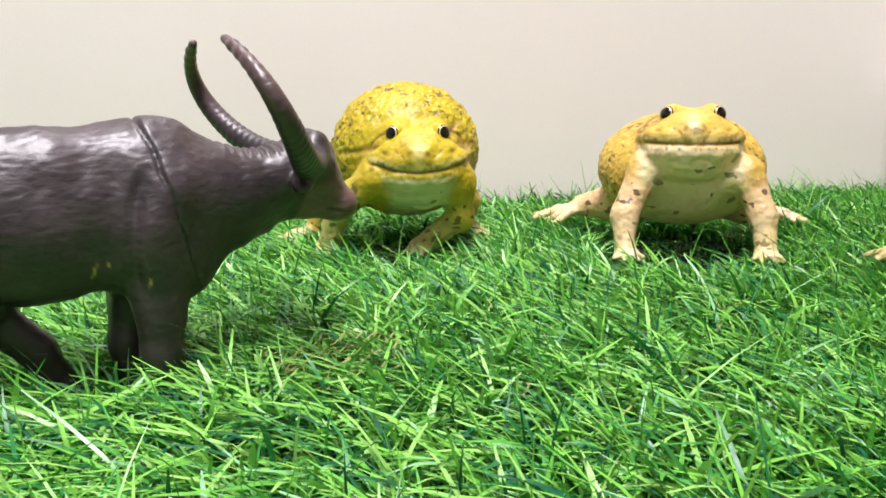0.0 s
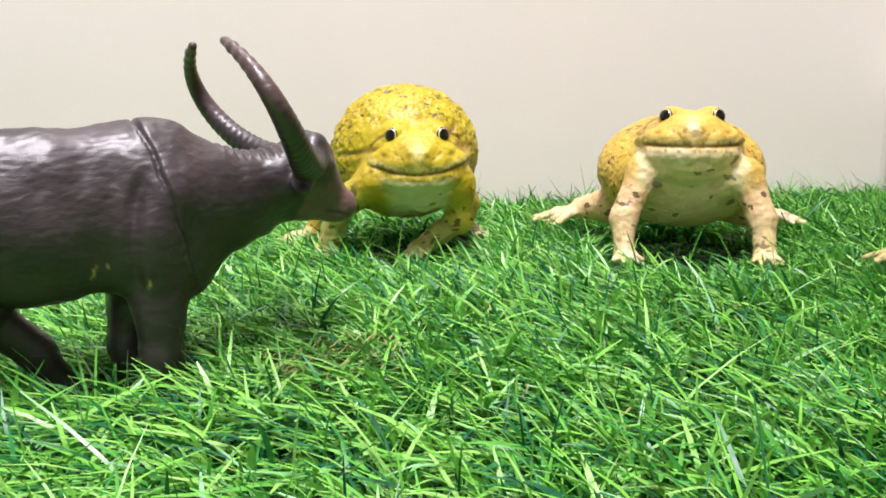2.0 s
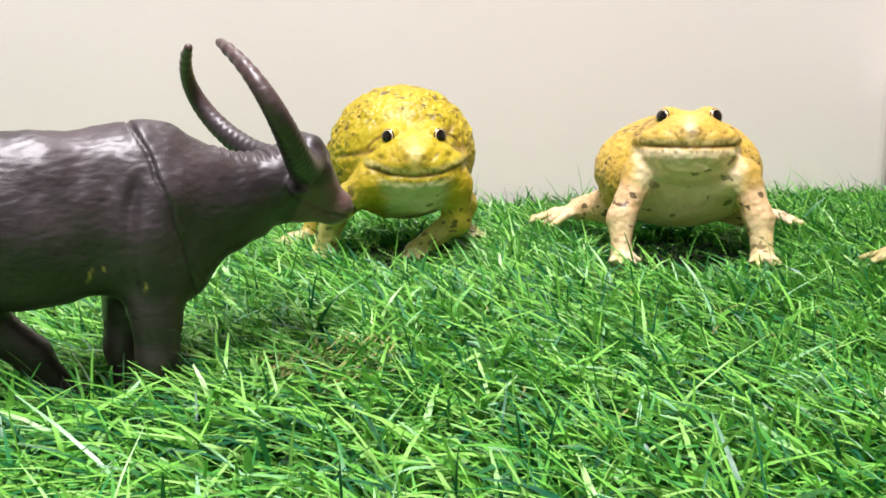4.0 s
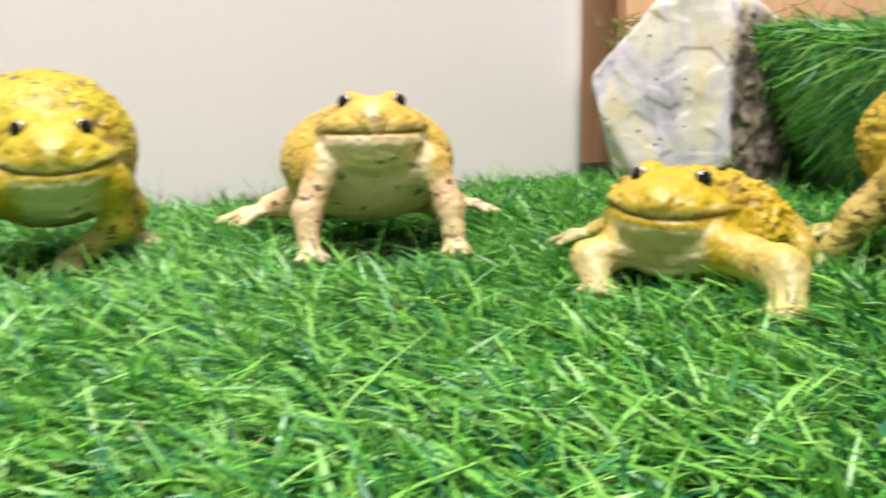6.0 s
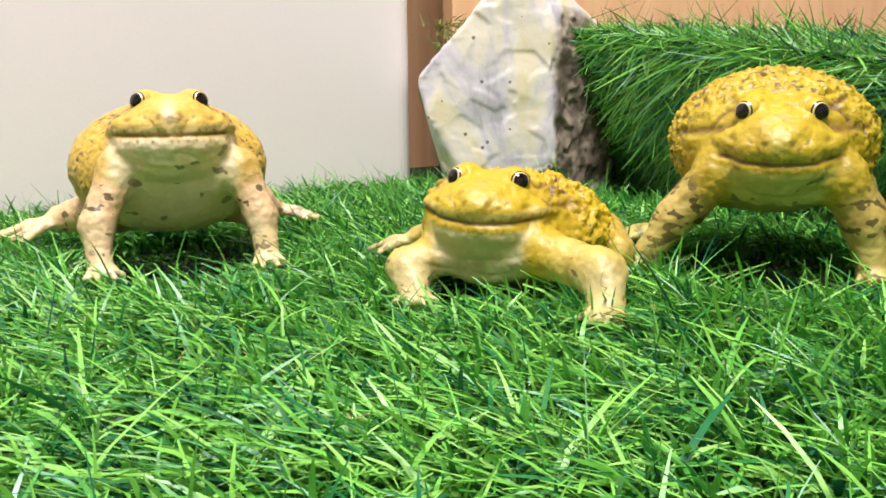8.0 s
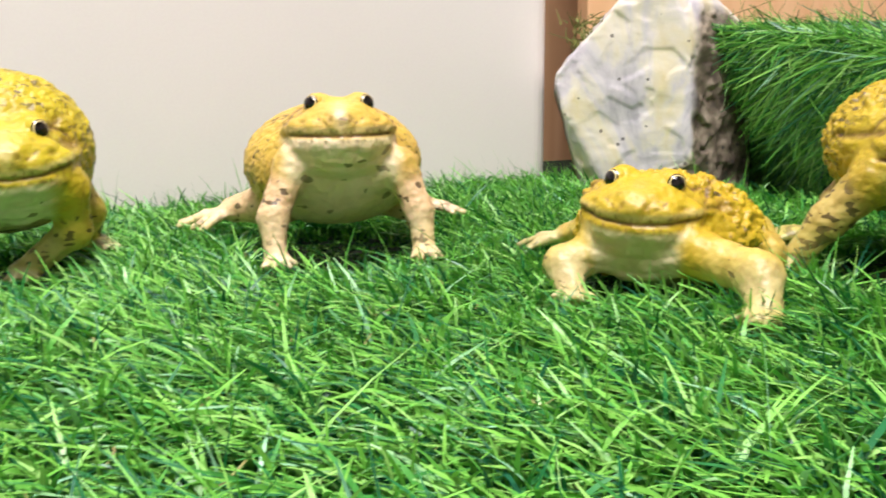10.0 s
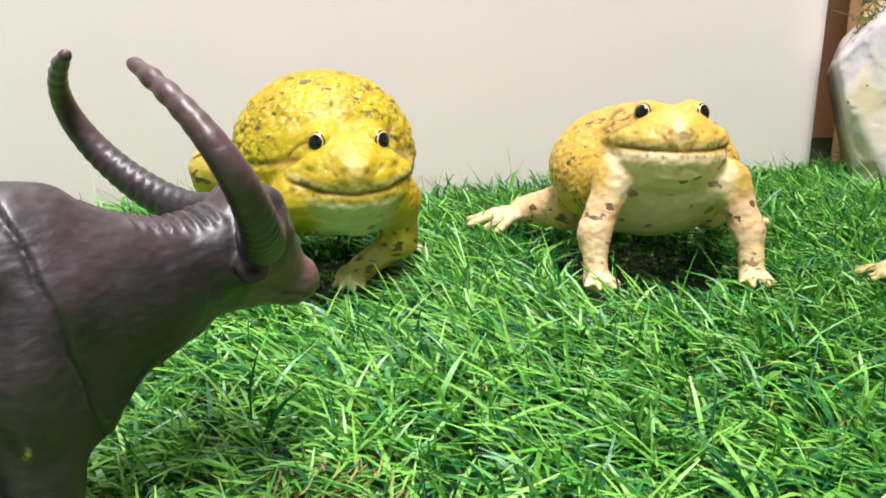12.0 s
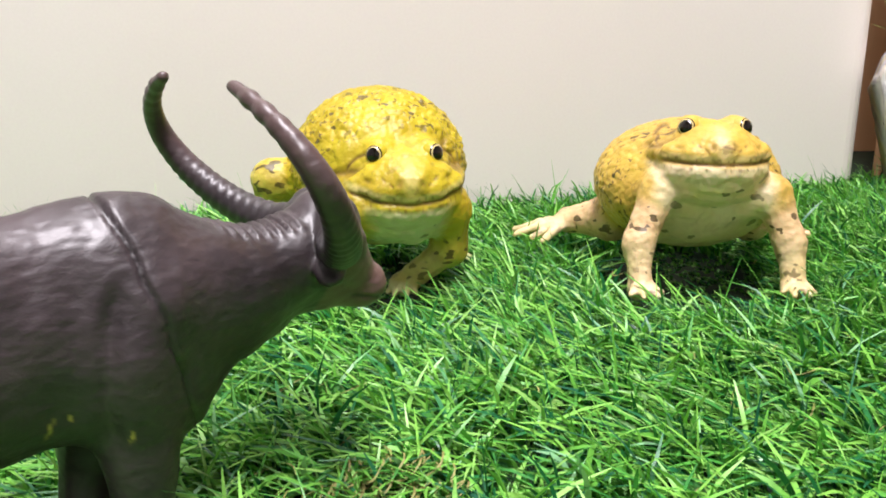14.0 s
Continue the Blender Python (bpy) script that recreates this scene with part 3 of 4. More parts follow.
def fan(wrist, way, length, spread, count, z=-1.0):
    """Tips of fingers or toes that fan out from the wrist; way in degrees, 0 = straight ahead of the frog."""
    out = []
    for i in range(count):
        a = radians(way + spread * (i / (count - 1) - 0.5))
        k = length * (1.0 if i in (1, 2) else 0.82)
        out.append((wrist[0] + k * math.sin(a), wrist[1] - k * math.cos(a), z))
    return out


def arm(shoulder, elbow, wrist, way, radii=(11, 8.5, 6.3), length=13, spread=100):
    return ([shoulder, elbow, wrist], list(radii), fan(wrist, way, length, spread, 4, 1.0), 2.0)


def leg(hip, knee, ankle, way, radii=(15, 11, 5.5), length=34, spread=60, heel=None, z=3.0, toe=2.0):
    joints = [hip, knee, ankle] if heel is None else [hip, knee, ankle, heel]
    radii = list(radii) if heel is None else list(radii) + [4.5]
    return (joints, radii, fan(joints[-1], way, length, spread, 5, z), toe)


SKIN_A = frog_skin("frog_skin_bright", (0.47, 0.38, 0.012), (0.39, 0.29, 0.008), (0.46, 0.37, 0.04), (0.62, 0.58, 0.36), 0.55, 0.50, 0.5)
SKIN_B = frog_skin("frog_skin_peach", (0.55, 0.38, 0.055), (0.49, 0.32, 0.055), (0.62, 0.43, 0.22), (0.73, 0.59, 0.39), 0.40, 0.42, 0.3)
SKIN_C = frog_skin("frog_skin_warty", (0.48, 0.35, 0.012), (0.41, 0.28, 0.010), (0.44, 0.325, 0.05), (0.51, 0.445, 0.25), 0.15, 0.06, 0.6)
SKIN_D = frog_skin("frog_skin_spotted", (0.45, 0.335, 0.012), (0.37, 0.26, 0.010), (0.38, 0.285, 0.06), (0.44, 0.40, 0.12), 0.70, 0.80, 0.6)

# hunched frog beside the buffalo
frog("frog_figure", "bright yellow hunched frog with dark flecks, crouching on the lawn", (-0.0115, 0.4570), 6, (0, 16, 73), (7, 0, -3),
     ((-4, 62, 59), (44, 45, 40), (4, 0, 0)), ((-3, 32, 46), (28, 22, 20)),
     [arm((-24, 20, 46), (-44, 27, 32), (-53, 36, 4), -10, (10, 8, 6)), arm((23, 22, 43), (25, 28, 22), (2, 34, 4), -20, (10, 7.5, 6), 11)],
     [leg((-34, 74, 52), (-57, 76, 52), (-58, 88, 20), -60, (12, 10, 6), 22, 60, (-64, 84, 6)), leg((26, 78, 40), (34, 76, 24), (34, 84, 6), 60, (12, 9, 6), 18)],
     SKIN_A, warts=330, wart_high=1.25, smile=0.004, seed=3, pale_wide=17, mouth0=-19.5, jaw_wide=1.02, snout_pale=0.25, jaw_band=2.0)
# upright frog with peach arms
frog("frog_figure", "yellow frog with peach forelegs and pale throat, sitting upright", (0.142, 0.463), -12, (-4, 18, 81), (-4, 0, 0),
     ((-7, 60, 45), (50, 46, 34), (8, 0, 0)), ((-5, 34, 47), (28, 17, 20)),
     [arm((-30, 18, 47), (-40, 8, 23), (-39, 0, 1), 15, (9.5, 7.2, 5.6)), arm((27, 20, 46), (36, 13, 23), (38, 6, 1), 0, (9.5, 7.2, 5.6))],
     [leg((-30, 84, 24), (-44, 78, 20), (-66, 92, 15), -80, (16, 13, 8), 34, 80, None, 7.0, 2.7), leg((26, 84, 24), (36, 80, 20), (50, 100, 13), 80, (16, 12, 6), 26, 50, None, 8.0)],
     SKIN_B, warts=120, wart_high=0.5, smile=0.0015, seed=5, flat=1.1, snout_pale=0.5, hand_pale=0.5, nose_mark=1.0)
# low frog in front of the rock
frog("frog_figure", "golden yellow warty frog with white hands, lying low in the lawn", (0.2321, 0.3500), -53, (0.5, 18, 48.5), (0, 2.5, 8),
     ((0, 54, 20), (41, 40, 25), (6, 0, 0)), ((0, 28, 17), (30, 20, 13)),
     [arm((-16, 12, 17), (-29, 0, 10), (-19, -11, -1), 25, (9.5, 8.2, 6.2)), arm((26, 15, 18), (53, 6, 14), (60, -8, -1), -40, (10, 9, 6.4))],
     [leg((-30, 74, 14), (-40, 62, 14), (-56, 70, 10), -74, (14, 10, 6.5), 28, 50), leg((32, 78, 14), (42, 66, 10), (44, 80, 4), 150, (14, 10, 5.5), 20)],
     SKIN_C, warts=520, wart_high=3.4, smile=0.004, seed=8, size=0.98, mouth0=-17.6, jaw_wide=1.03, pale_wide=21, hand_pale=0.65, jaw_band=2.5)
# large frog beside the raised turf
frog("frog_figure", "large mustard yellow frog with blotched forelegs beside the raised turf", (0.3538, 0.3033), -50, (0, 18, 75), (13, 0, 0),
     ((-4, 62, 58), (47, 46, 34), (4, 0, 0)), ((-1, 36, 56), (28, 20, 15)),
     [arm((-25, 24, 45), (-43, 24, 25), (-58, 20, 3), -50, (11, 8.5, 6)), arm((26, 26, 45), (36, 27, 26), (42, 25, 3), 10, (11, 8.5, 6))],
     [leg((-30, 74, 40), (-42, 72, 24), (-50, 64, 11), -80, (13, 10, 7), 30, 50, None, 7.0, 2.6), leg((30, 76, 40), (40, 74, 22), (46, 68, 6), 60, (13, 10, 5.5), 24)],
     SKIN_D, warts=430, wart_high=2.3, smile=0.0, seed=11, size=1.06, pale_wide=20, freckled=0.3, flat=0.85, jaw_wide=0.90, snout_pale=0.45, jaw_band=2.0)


# ---- buffalo ----
def buffalo():
    """One toy water buffalo in one mesh; it looks along its own +x, its fore hooves stand at x = 0."""
    trunk = [ell((-46, 0, 50.5), (52, 23, 32.5)), ell((-5, 0, 50), (23, 22, 34)), ell((-92, 0, 50), (24, 22, 32)),
             limb((-76, 0, 73), (0, 0, 77), 8.5, 9.0), ell((6, 0, 33), (12, 14, 18))]
    neck = chain([(4, 0, 60), (27, 0, 55.5), (46, 0, 59)], [24, 17.5, 14.5]) + [limb((3, 0, 36), (36, 0, 46), 15, 10.5)]
    head = chain([(50, 0, 61), (63, 0, 60), (76, 0, 48.5)], [14.5, 13, 7.2])
    head += [ell((62, 0, 71), (12, 10.5, 10)), ell((78.5, 0, 46.5), (6.2, 7.4, 6.2), (0, 25, 0)), limb((50, 0, 53), (73, 0, 45), 10, 5.2)]
    head += [ell((66, s * 10.5, 66), (5, 2.8, 3.2)) for s in (-1, 1)]
    legs = []
    for y, x0, foot in ((-12, -8, -6), (12, -14, -16)):
        legs += chain([(x0, y, 44), (x0 + 1, y, 14), (foot - 1, y, -6), (foot, y, -19)], [14, 10.2, 7.8, 7.4])
        legs.append(ell((foot + 4, y, -23), (10, 8.2, 5.5)))
        legs.append(ell((x0 + 2, y, 8), (9.4, 8.6, 8)))
    for y, x0, foot in ((10, -88, -44), (-12, -96, -102)):
        legs += chain([(x0, y, 46), ((x0 + foot) / 2 - 8, y, 20), (foot - 8, y, -4), (foot, y, -18)], [18, 10.5, 7.2, 7])
        legs.append(ell((foot + 4, y, -23), (9.6, 7.8, 5.5)))
    extra = [limb((-66, 0, 18), (-70, 0, 9), 4, 2.5), limb((-115, 0, 66), (-120, 0, 26), 3.2, 2.6)]
    ears = [ell((54, s * 17.5, 61), (5, 9, 3.0), (s * -28, 0, s * 24)) for s in (-1, 1)]

    def horn(s):
        a, b, c, d = (np.array((x, s * y, z)) for x, y, z in ((62.8, 9.0, 74), (56.3, 12.5, 52), (27.6, 99, 95), (22.7, 26, 118)))
        pts = [a * (1 - t) ** 3 + 3 * b * t * (1 - t) ** 2 + 3 * c * t * t * (1 - t) + d * t ** 3 for t in np.linspace(0, 1, 26)]
        return chain(pts, [6.9 - 4.9 * (i / 25) ** 1.15 for i in range(26)])
    horns = horn(-1) + horn(1)

    def join(a, b, k):
        t = np.clip(0.5 + 0.5 * (b - a) / k, 0, 1)
        return b + (a - b) * t - k * t * (1 - t)

    def field(p):
        d = blend(trunk, p, 14)
        d = join(d, blend(neck, p, 8), 9)
        d = join(d, blend(legs, p, 4), 7)
        d = join(d, blend(head, p, 5), 5)
        d = join(d, blend(ears, p, 1), 2)
        d = join(d, blend(extra, p, 1), 4)
        return join(d, blend(horns, p, 2.0), 1.5)

    verts, quads = skin(field, (-128, -66, -31), (90, 66, 126), 1.0)
    verts = relax(verts, quads, 1)
    nor = normals_of(verts, quads)
    x, y, z = verts.T
    d_horn = blend(horns, verts, 2.0)
    d_head = np.minimum(blend(head, verts, 5), blend(ears, verts, 1))
    on_horn = smooth(np.minimum(d_head, blend(trunk, verts, 14)) - d_horn, 0.0, 2.0)
    # growth rings of the horns, the moulding seam at the shoulder, wrinkles of the neck and hair marks on the flank
    along = np.hypot(x - 62, z - 66) + 0.6 * np.abs(y)
    ring = np.sin(along * 1.55) * on_horn * smooth(102 - z, 0, 26)
    seam_at = x - (-8.4 + 0.27 * (86 - z)) - 0.5 * np.sin(z * 0.35)
    seam = np.exp(-(seam_at / 0.8) ** 2) * (z > 20) * (1 - on_horn)
    lifted = smooth(seam_at, -0.5, 0.3) * smooth(8 - seam_at, 0, 7) * (z > 20) * (1 - on_horn)
    fold = np.sin(x * 1.75 + 0.3 * z) * smooth(12 - np.abs(y), 0, 4) * smooth(z, 68, 73) * smooth(x, 20, 26) * smooth(54 - x, 0, 8) * (1 - on_horn)
    verts = verts + nor * (0.17 * ring - 1.3 * seam + 0.5 * lifted + 0.7 * fold)[:, None]
    grain = np.array([noise.noise(Vector((a * 0.22 + 0.2 * c, b * 0.35, c * 0.55 - 0.1 * a))) for a, b, c in verts])
    verts = verts + nor * (0.22 * grain * (1 - on_horn))[:, None]
    muscle = np.array([noise.noise(Vector((a * 0.045, b * 0.05, c * 0.045 + 4))) + 0.5 * noise.noise(Vector((a * 0.11, b * 0.1, c * 0.07))) for a, b, c in verts])
    verts = verts + nor * (1.5 * muscle * (1 - on_horn) * smooth(76 - x, 0, 16))[:, None]
    # grooves round the shoulder blade, along the jaw and in front of the eye
    groove = np.exp(-((x + 17 - 0.10 * (z - 40) - 0.006 * (z - 45) ** 2) / 3.0) ** 2) * smooth(z, 18, 28) * smooth(74 - z, 0, 14) * smooth(np.abs(y), 10, 15)
    cheek = np.exp(-((z - 52 - 0.5 * (60 - x)) / 1.6) ** 2) * smooth(x, 50, 54) * smooth(72 - x, 0, 4) * smooth(np.abs(y), 4, 8)
    verts = verts - nor * ((1.8 * groove + 0.8 * cheek) * (1 - on_horn))[:, None]
    # second term paints the rim light of the horn tips as a lighter brown
    muzzle_and_rim_light = smooth(x + 0.35 * (60 - z), 58.5, 60.5) * smooth(68 - z, 0, 4) * (1 - on_horn) + 0.55 * on_horn * smooth(z, 72, 112)
    mouth = np.exp(-((z - 42.8 - 0.22 * (82 - x)) / 0.7) ** 2) * smooth(x, 66, 70) * (1 - on_horn)
    nostril = np.exp(-(((x - 82.5) / 2.0) ** 2 + ((np.abs(y) - 4.0) / 1.4) ** 2 + ((z - 49) / 1.3) ** 2))
    verts = verts - nor * (0.7 * mouth + 0.9 * nostril)[:, None]
    crown = smooth(x, 46, 52) * smooth(z, 56, 61) * smooth(np.abs(y), 5, 8)
    dark = np.clip(seam + mouth + nostril + 0.8 * crown + smooth(-12 - z, 0, 6) + 0.7 * on_horn * smooth(96 - z, 0, 26), 0, 1)
    scuff = np.zeros(len(verts))
    for cx, cz, w, hgt in ((-30.5, 32, 0.8, 3.6), (-25.5, 34, 0.5, 1.8), (-11.6, 26, 0.8, 2.8)):
        scuff = np.maximum(scuff, np.exp(-((x - cx - 0.3 * (z - cz)) / w) ** 2 - ((z - cz) / hgt) ** 2) * (y < -5))
    # eye
    allv, allq = [verts * 1.0], [quads]
    paint = np.stack([muzzle_and_rim_light, dark, 0.75 * smooth(scuff, 0.35, 0.8)], 1)
    n = len(verts)
    index = [np.zeros(len(quads))]
    for s in (-1, 1):
        v, f, ang = ball((66.5, s * 11.8, 62.5), 2.1, (0.2, s, 0.2), 8, 12)
        allv.append(v)
        allq.append(f + n)
        paint = np.concatenate([paint, np.zeros((len(v), 3))])
        index.append(np.ones(len(f)))
        n += len(v)
    me = quad_mesh("buffalo_figure", np.concatenate(allv) * 0.00088, np.concatenate(allq), [VINYL, EYE_BLACK], paint, np.concatenate(index))
    return tagged(new("buffalo_figure", me), "dark purplish-brown plastic water buffalo toy with long swept-back horns", "toy buffalo")


beast = buffalo()
beast.matrix_world = pose(-0.1005, 0.3020, 0.0025, 0, 0, 29)


# ---- rock ----
def rock():
    """A broken block of stone: planes cut from a lump, then broken into small facets and roughened. Its pale face looks along -y."""
    cuts = [((0.03, -1.0, -0.02), 35), ((-0.74, -0.15, 0.655), 64), ((-0.95, -0.20, -0.262), 76), ((-0.97, -0.1, 0.25), 77), ((1.0, 0.1, 0.05), 84),
            ((0.734, -0.679, 0.03), 50), ((0.66, -0.05, 0.75), 85), ((0.75, -0.58, 0.32), 59), ((0.0, 0.1, 1.0), 88), ((0.0, 1.0, 0.05), 45),
            ((0.0, 0.0, -1.0), 100), ((0.2, -0.8, -0.55), 68), ((-0.55, -0.75, -0.30), 68), ((-0.40, -0.90, 0.10), 55)]
    cuts = [(np.array(c) / np.linalg.norm(c), d / np.linalg.norm(c)) for c, d in cuts]
    def field(p):
        q = p - (0, 0, 80)
        d = q @ cuts[0][0] - cuts[0][1]
        for nrm, dist in cuts[1:]:
            e = q @ nrm - dist
            t = np.clip(0.5 + 0.5 * (d - e) / 2.0, 0, 1)
            d = e + (d - e) * t + 2.0 * t * (1 - t)
        return d

    verts, quads = skin(field, (-90, -50, -24), (90, 56, 176), 1.4)
    nor = normals_of(verts, quads)
    bump_h = np.array([1.3 * noise.noise(Vector(v) * 0.035) + 0.4 * noise.noise(Vector(v) * 0.09 + Vector((7, 1, 3))) + 0.2 * noise.noise(Vector(v) * 0.3) for v in verts])
    side = smooth(nor @ np.array((0.74, -0.66, -0.1)), 0.80, 0.93) * smooth(verts[:, 0], 34, 42) * smooth(146 - verts[:, 2], 0, 14)
    side = np.maximum(side, smooth(-nor[:, 2], 0.35, 0.6) * smooth(verts[:, 0], 0, 20))

    def facets(scale, deep):
        out = []
        for v in verts:
            p = Vector(v) * scale + Vector((11.3, 4.7, 2.9))
            spots = noise.voronoi(p)[1]
            out.append(deep * max((noise.cell_vector(q * 37.0) * 2 - Vector((1, 1, 1))).dot(p - q) for q in spots[:2]))
        return np.array(out)

    rug = facets(0.075, 4.5) - np.array([abs(noise.noise(Vector(v) * 0.20)) for v in verts])
    verts = verts + nor * (bump_h + facets(0.036, 1.5) * (1 - side) + rug * side)[:, None]
    verts = relax(verts, quads, 3)
    me = quad_mesh("rock", verts * 0.001, quads, [STONE], np.stack([side, side, side], 1), shade=False)
    return tagged(new("rock", me), "upright grey-white rock with ochre patches and a dark broken side", "rock")


stone = rock()
stone.matrix_world = pose(0.4595, 0.6745, -0.007, 0, 0, -38)


# ---- blades of the lawn ----
def blade_field(name, label, roots, normals, lean, tall, wide, seed):
    """Strips of four bends; every blade rises along its normal and leans away by its lean vector."""
    rng = np.random.default_rng(seed)
    n = len(roots)
    side = np.cross(lean, normals)
    side += rng.normal(0, 0.25, (n, 3))
    side /= np.linalg.norm(side, axis=1)[:, None] + 1e-9
    verts = np.zeros((n, 10, 3))
    curl = rng.normal(0, 0.34, n)
    droop = rng.uniform(0.25, 0.55, n)[:, None]
    for i, s in enumerate((0.0, 0.28, 0.54, 0.78, 1.0)):
        mid = roots + tall[:, None] * (normals * (s - droop * s * s)) + tall[:, None] * lean * (0.35 * s + 0.75 * s * s) + side * (tall * curl * s * s)[:, None]
        w = wide * (1.0, 1.0, 0.95, 0.75, 0.25)[i]
        verts[:, 2 * i] = mid - side * w[:, None] / 2
        verts[:, 2 * i + 1] = mid + side * w[:, None] / 2
    base = (np.arange(n) * 10)[:, None]
    quads = np.concatenate([base + np.array([[k, k + 1, k + 3, k + 2]]) for k in (0, 2, 4, 6)], 1).reshape(-1, 4)
    me = quad_mesh(name, verts.reshape(-1, 3), quads, [BLADE])
    return tagged(new(name, me), label, "grass", kind="stuff")


# blades cut short under bodies, hands, hooves and rock: x, y, radius
# under raised bellies the bared dark backing deepens the shadow
SHORTENED = [(-0.022, 0.515, 0.045), (-0.024, 0.535, 0.042), (0.150, 0.515, 0.052), (0.155, 0.545, 0.050), (0.272, 0.380, 0.045), (0.290, 0.392, 0.045),
           (0.390, 0.332, 0.055), (0.408, 0.348, 0.050), (0.455, 0.678, 0.058), (-0.139, 0.291, 0.020), (-0.100, 0.290, 0.014), (-0.118, 0.3045, 0.012),
           (0.140, 0.488, 0.040), (-0.012, 0.488, 0.030), (0.375, 0.318, 0.040), (0.103, 0.463, 0.011), (0.180, 0.454, 0.011), (0.207, 0.356, 0.011), (0.255, 0.291, 0.012)]


def lawn(name, label, x0, x1, y0, y1, density, seed):
    rng = np.random.default_rng(seed)
    tufts = int((x1 - x0) * (y1 - y0) * density / 8)
    tx, ty = rng.uniform(x0, x1, tufts), rng.uniform(y0, y1, tufts)
    tx, ty = np.repeat(tx, 8) + rng.normal(0, 0.0016, tufts * 8), np.repeat(ty, 8) + rng.normal(0, 0.0016, tufts * 8)
    n = len(tx)
    swirl = 0.5 * np.sin(13 * tx + 9 * ty) + 0.4 * np.sin(21 * ty - 11 * tx + 2)
    az = math.pi + 0.35 + 0.45 * swirl + rng.normal(0, 0.60, n)
    stray = rng.random(n) < 0.16
    az[stray] = rng.uniform(0, 2 * math.pi, stray.sum())
    amount = np.clip(rng.normal(0.60, 0.30, n), 0.05, 1.15)
    lean = np.stack([np.cos(az), np.sin(az), np.zeros(n)], 1) * amount[:, None]
    tall = np.clip(rng.normal(0.0280, 0.0046, n), 0.010, 0.038) / np.sqrt(0.72 + 0.42 * amount)
    wide = np.clip(rng.normal(0.0017, 0.0004, n), 0.0008, 0.0028)
    shorten = np.ones(n)
    for px, py, r in SHORTENED:
        shorten = np.minimum(shorten, 0.08 + 0.92 * smooth(np.hypot(tx - px, ty - py), r * 0.8, r * 1.15))
    tall = tall * shorten
    keep = ty < 0.718 + 0.07 * (tx - 0.389)
    # blades stop before the recess, where the bare backing stands in for shade
    keep |= (tx > 0.400) & (ty < 0.745)
    keep |= tx > 0.47
    keep &= tx < MX + 0.075
    z = GROUND + 0.0014 * np.sin(17 * tx + 5 * ty) + 0.0012 * np.sin(11 * ty - 8 * tx + 1.3)
    roots = np.stack([tx, ty, z], 1)[keep]
    up = np.tile((0.0, 0.0, 1.0), (len(roots), 1))
    return blade_field(name, label, roots, up, lean[keep], tall[keep], wide[keep], seed + 1)


lawn("grass", "dense bright green artificial grass leaning to one side", -0.36, 0.50, 0.10, 0.80, 180000, 21)
lawn("grass", "dense bright green artificial grass leaning to one side", -0.60, 0.50, -0.34, 0.10, 40000, 22)
lawn("grass", "dense bright green artificial grass leaning to one side", -0.61, -0.36, 0.10, 0.66, 60000, 23)


def mound_grass():
    rng = np.random.default_rng(31)
    n = 62000
    y, s = rng.uniform(-0.28, 0.785, n), rng.random(n)
    top = np.array([mound_top(v) for v in y])
    a = np.clip(s / 0.62, 0, 1)
    on_face = s < 0.62
    over = np.clip((s - 0.62) / 0.38, 0, 1) ** 1.2
    roots = np.stack([np.where(on_face, MX - 0.004 + 0.10 * (1 - a) ** 1.25, MX - 0.004 + 0.27 * over), y, np.where(on_face, GROUND + (top - GROUND) * a, top)], 1)
    normals = np.where(on_face[:, None], (-0.98, 0.0, -0.10), (-0.25, 0.0, 0.97))
    drop = np.where(on_face, -0.95 + 0.8 * smooth(a, 0.65, 1.0), -0.05) + rng.normal(0, 0.5, n)
    lean = np.stack([np.where(on_face, 0.0, -0.7) + rng.normal(0, 0.25, n), 0.35 + rng.normal(0, 0.85, n), drop], 1)
    normals = normals * (rng.uniform(0.25, 0.75, n) * np.where(on_face, 1.0, 0.45))[:, None]
    tall = np.clip(rng.normal(0.020, 0.005, n), 0.008, 0.034) * np.where(on_face, 1.0, 0.7)
    wide = np.clip(rng.normal(0.0012, 0.0003, n), 0.0006, 0.0024)
    tall = tall * np.where(y > 0.58, 0.60, 1.0)
    odd = np.nonzero(~on_face)[0][:26]
    tall[odd] *= 2.1
    normals[odd] = (-0.2, 0.0, 0.9)
    wide[odd] *= 0.5
    lean[odd, 0] *= 0.4
    return blade_field("grass", "dense green artificial grass hanging over the raised block", roots, normals, lean, tall, wide, 33)


mound_grass()


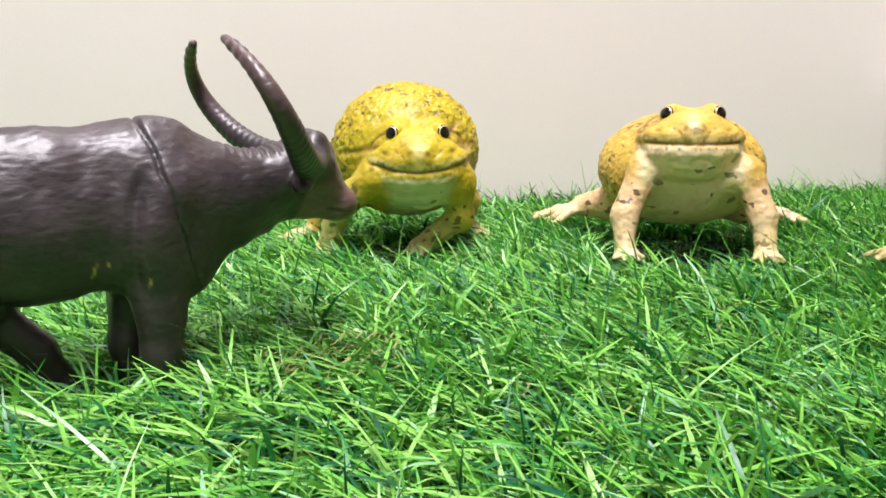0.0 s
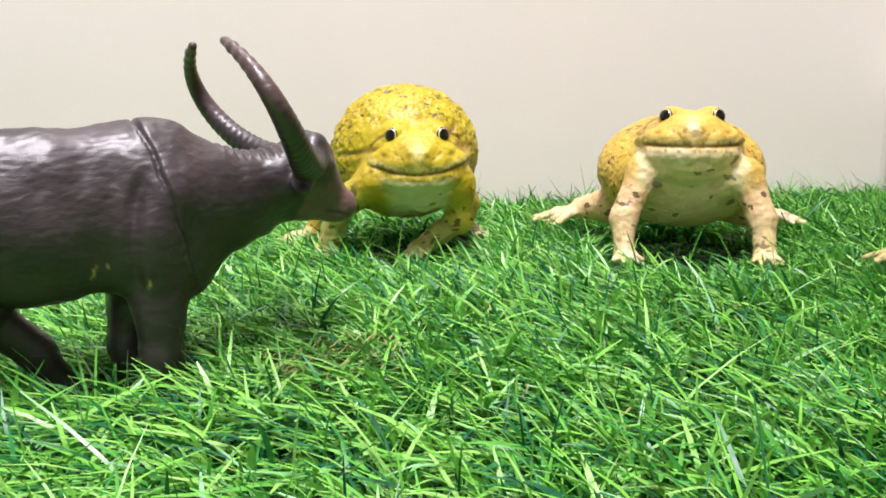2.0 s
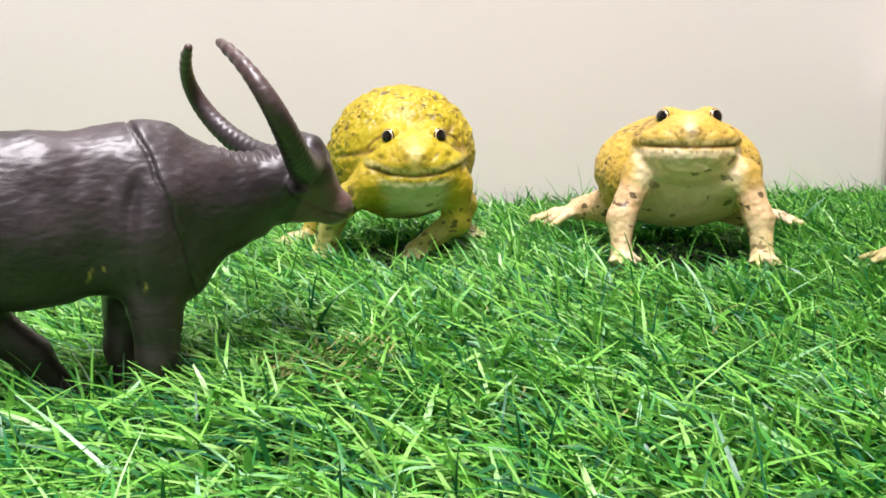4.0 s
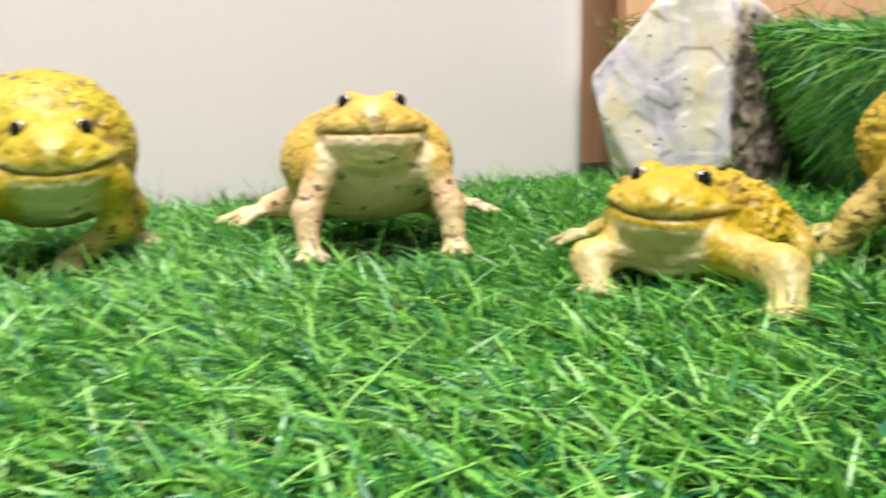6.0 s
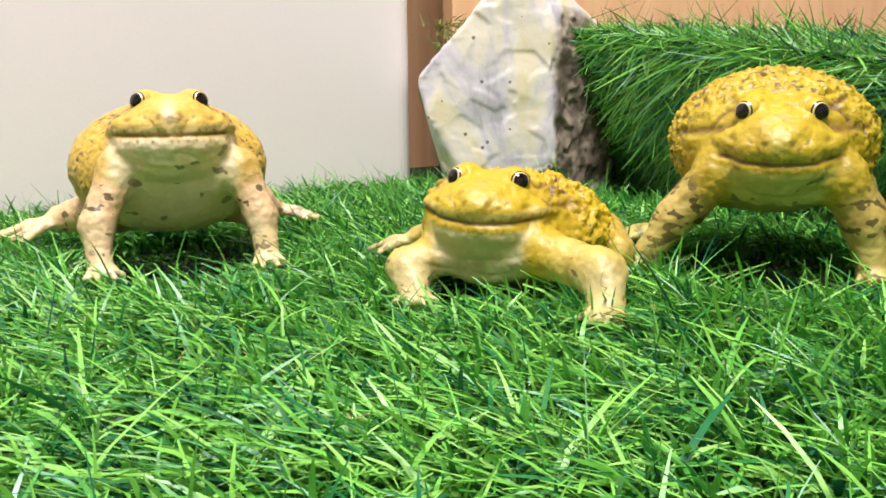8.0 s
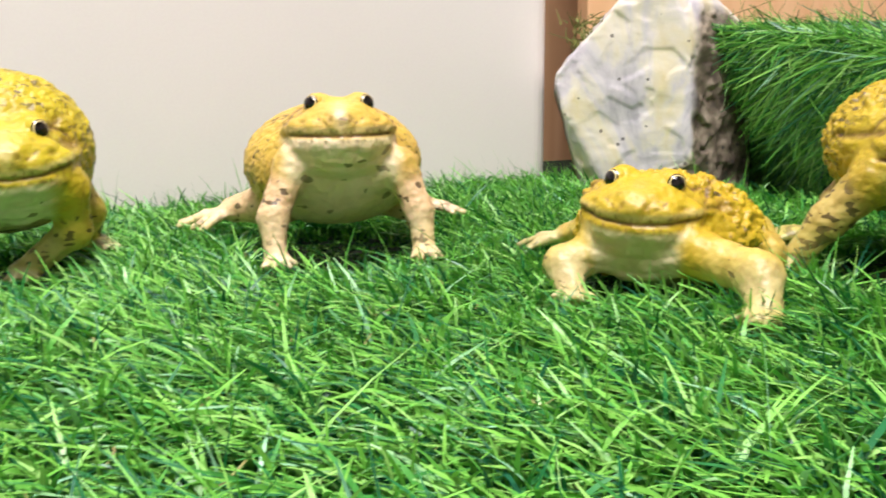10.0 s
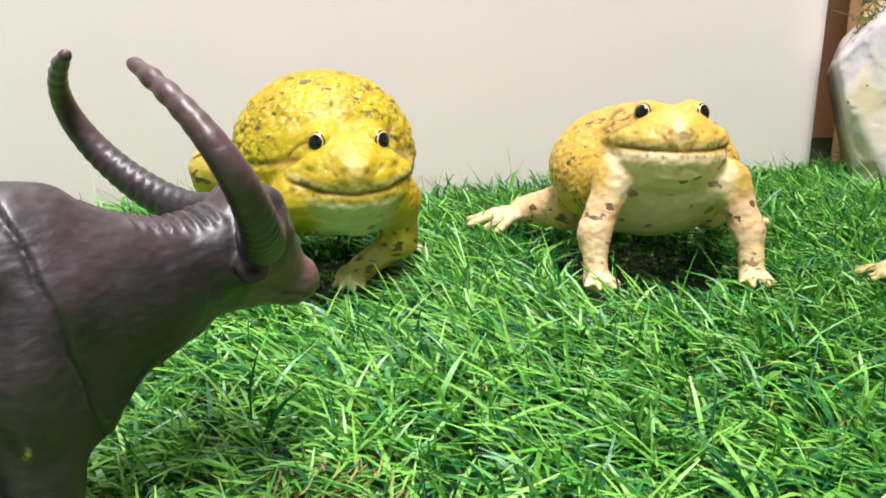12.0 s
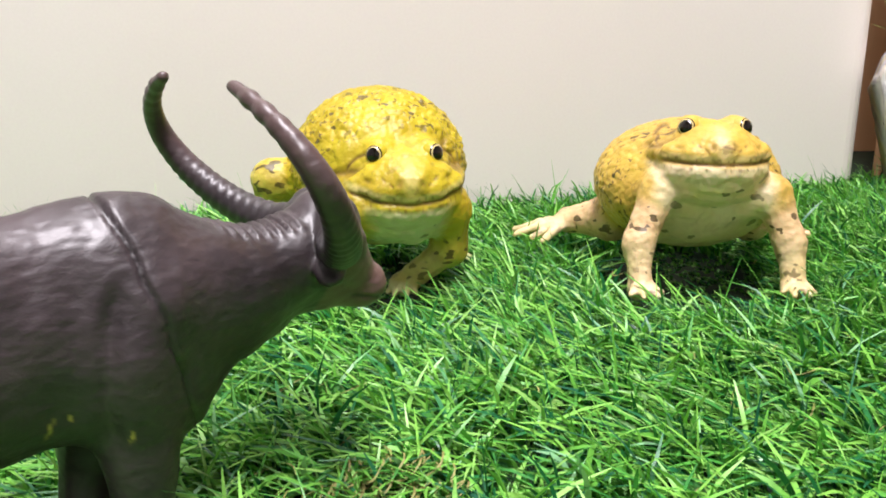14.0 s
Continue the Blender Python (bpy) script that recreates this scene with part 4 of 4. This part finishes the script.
def thatch(cx, cy, radius, count, seed):
    """Curled straw-coloured fibres between the blades."""
    rng = np.random.default_rng(seed)
    verts, quads = [], []
    for _ in range(count):
        a, r = rng.uniform(0, 2 * math.pi), radius * math.sqrt(rng.random())
        p = np.array((cx + r * math.cos(a), cy + 0.8 * r * math.sin(a), rng.uniform(-0.016, -0.005)))
        way, size = rng.uniform(0, 2 * math.pi), rng.uniform(0.004, 0.010)
        start = len(verts)
        for k in range(7):
            t = k / 6
            ang = way + rng.normal(0, 0.1) + 2.4 * t
            p = p + np.array((math.cos(ang), math.sin(ang), 0.5 * math.sin(5 * t + way))) * size / 3
            side = np.array((-math.sin(ang), math.cos(ang), 0.3)) * 0.00032
            verts += [p - side, p + side]
        quads += [(start + 2 * k, start + 2 * k + 1, start + 2 * k + 3, start + 2 * k + 2) for k in range(6)]
    me = quad_mesh("thatch", np.array(verts), np.array(quads), [STRAW])
    return tagged(new("thatch", me), "curly straw-brown fibres tangled between the grass blades", "thatch", kind="stuff")


thatch(-0.043, 0.300, 0.022, 160, 41)
thatch(0.12, 0.36, 0.20, 60, 42)


def tuft(name, label, category, place, count, spread, length, seed, material, thick=0.0007):
    """A loose clump of thin curved stems that spring from one spot."""
    rng = np.random.default_rng(seed)
    verts, quads = [], []
    for _ in range(count):
        p = np.array(place) + rng.normal(0, 1, 3) * spread
        way = np.array((rng.normal(0, 0.7), rng.normal(0, 0.7), rng.uniform(0.3, 1.0)))
        bend = rng.normal(0, 0.8, 3)
        tall = length * rng.uniform(0.5, 1.2)
        side = np.cross(way, (0.3, 0.8, 0.1))
        side = side / np.linalg.norm(side) * thick
        start = len(verts)
        for k in range(5):
            t = k / 4
            q = p + tall * (way * t + bend * t * t * 0.5)
            verts += [q - side * (1 - 0.7 * t), q + side * (1 - 0.7 * t)]
        quads += [(start + 2 * k, start + 2 * k + 1, start + 2 * k + 3, start + 2 * k + 2) for k in range(4)]
    me = quad_mesh(name, np.array(verts), np.array(quads), [material])
    return tagged(new(name, me), label, category, kind="stuff")


MOSS = plain("dry_moss", (0.22, 0.25, 0.05), (0.09, 0.08, 0.02), 0.8, 300.0)
tuft("moss", "olive and brown dry moss on the shoulder of the rock", "moss", (0.4265, 0.720, 0.108), 150, np.array((0.010, 0.007, 0.010)), 0.012, 51, MOSS)
tuft("grass", "thin stray stems standing up from the raised turf", "grass", (0.60, 0.66, 0.125), 22, np.array((0.05, 0.06, 0.002)), 0.032, 52, MOSS, 0.00035)
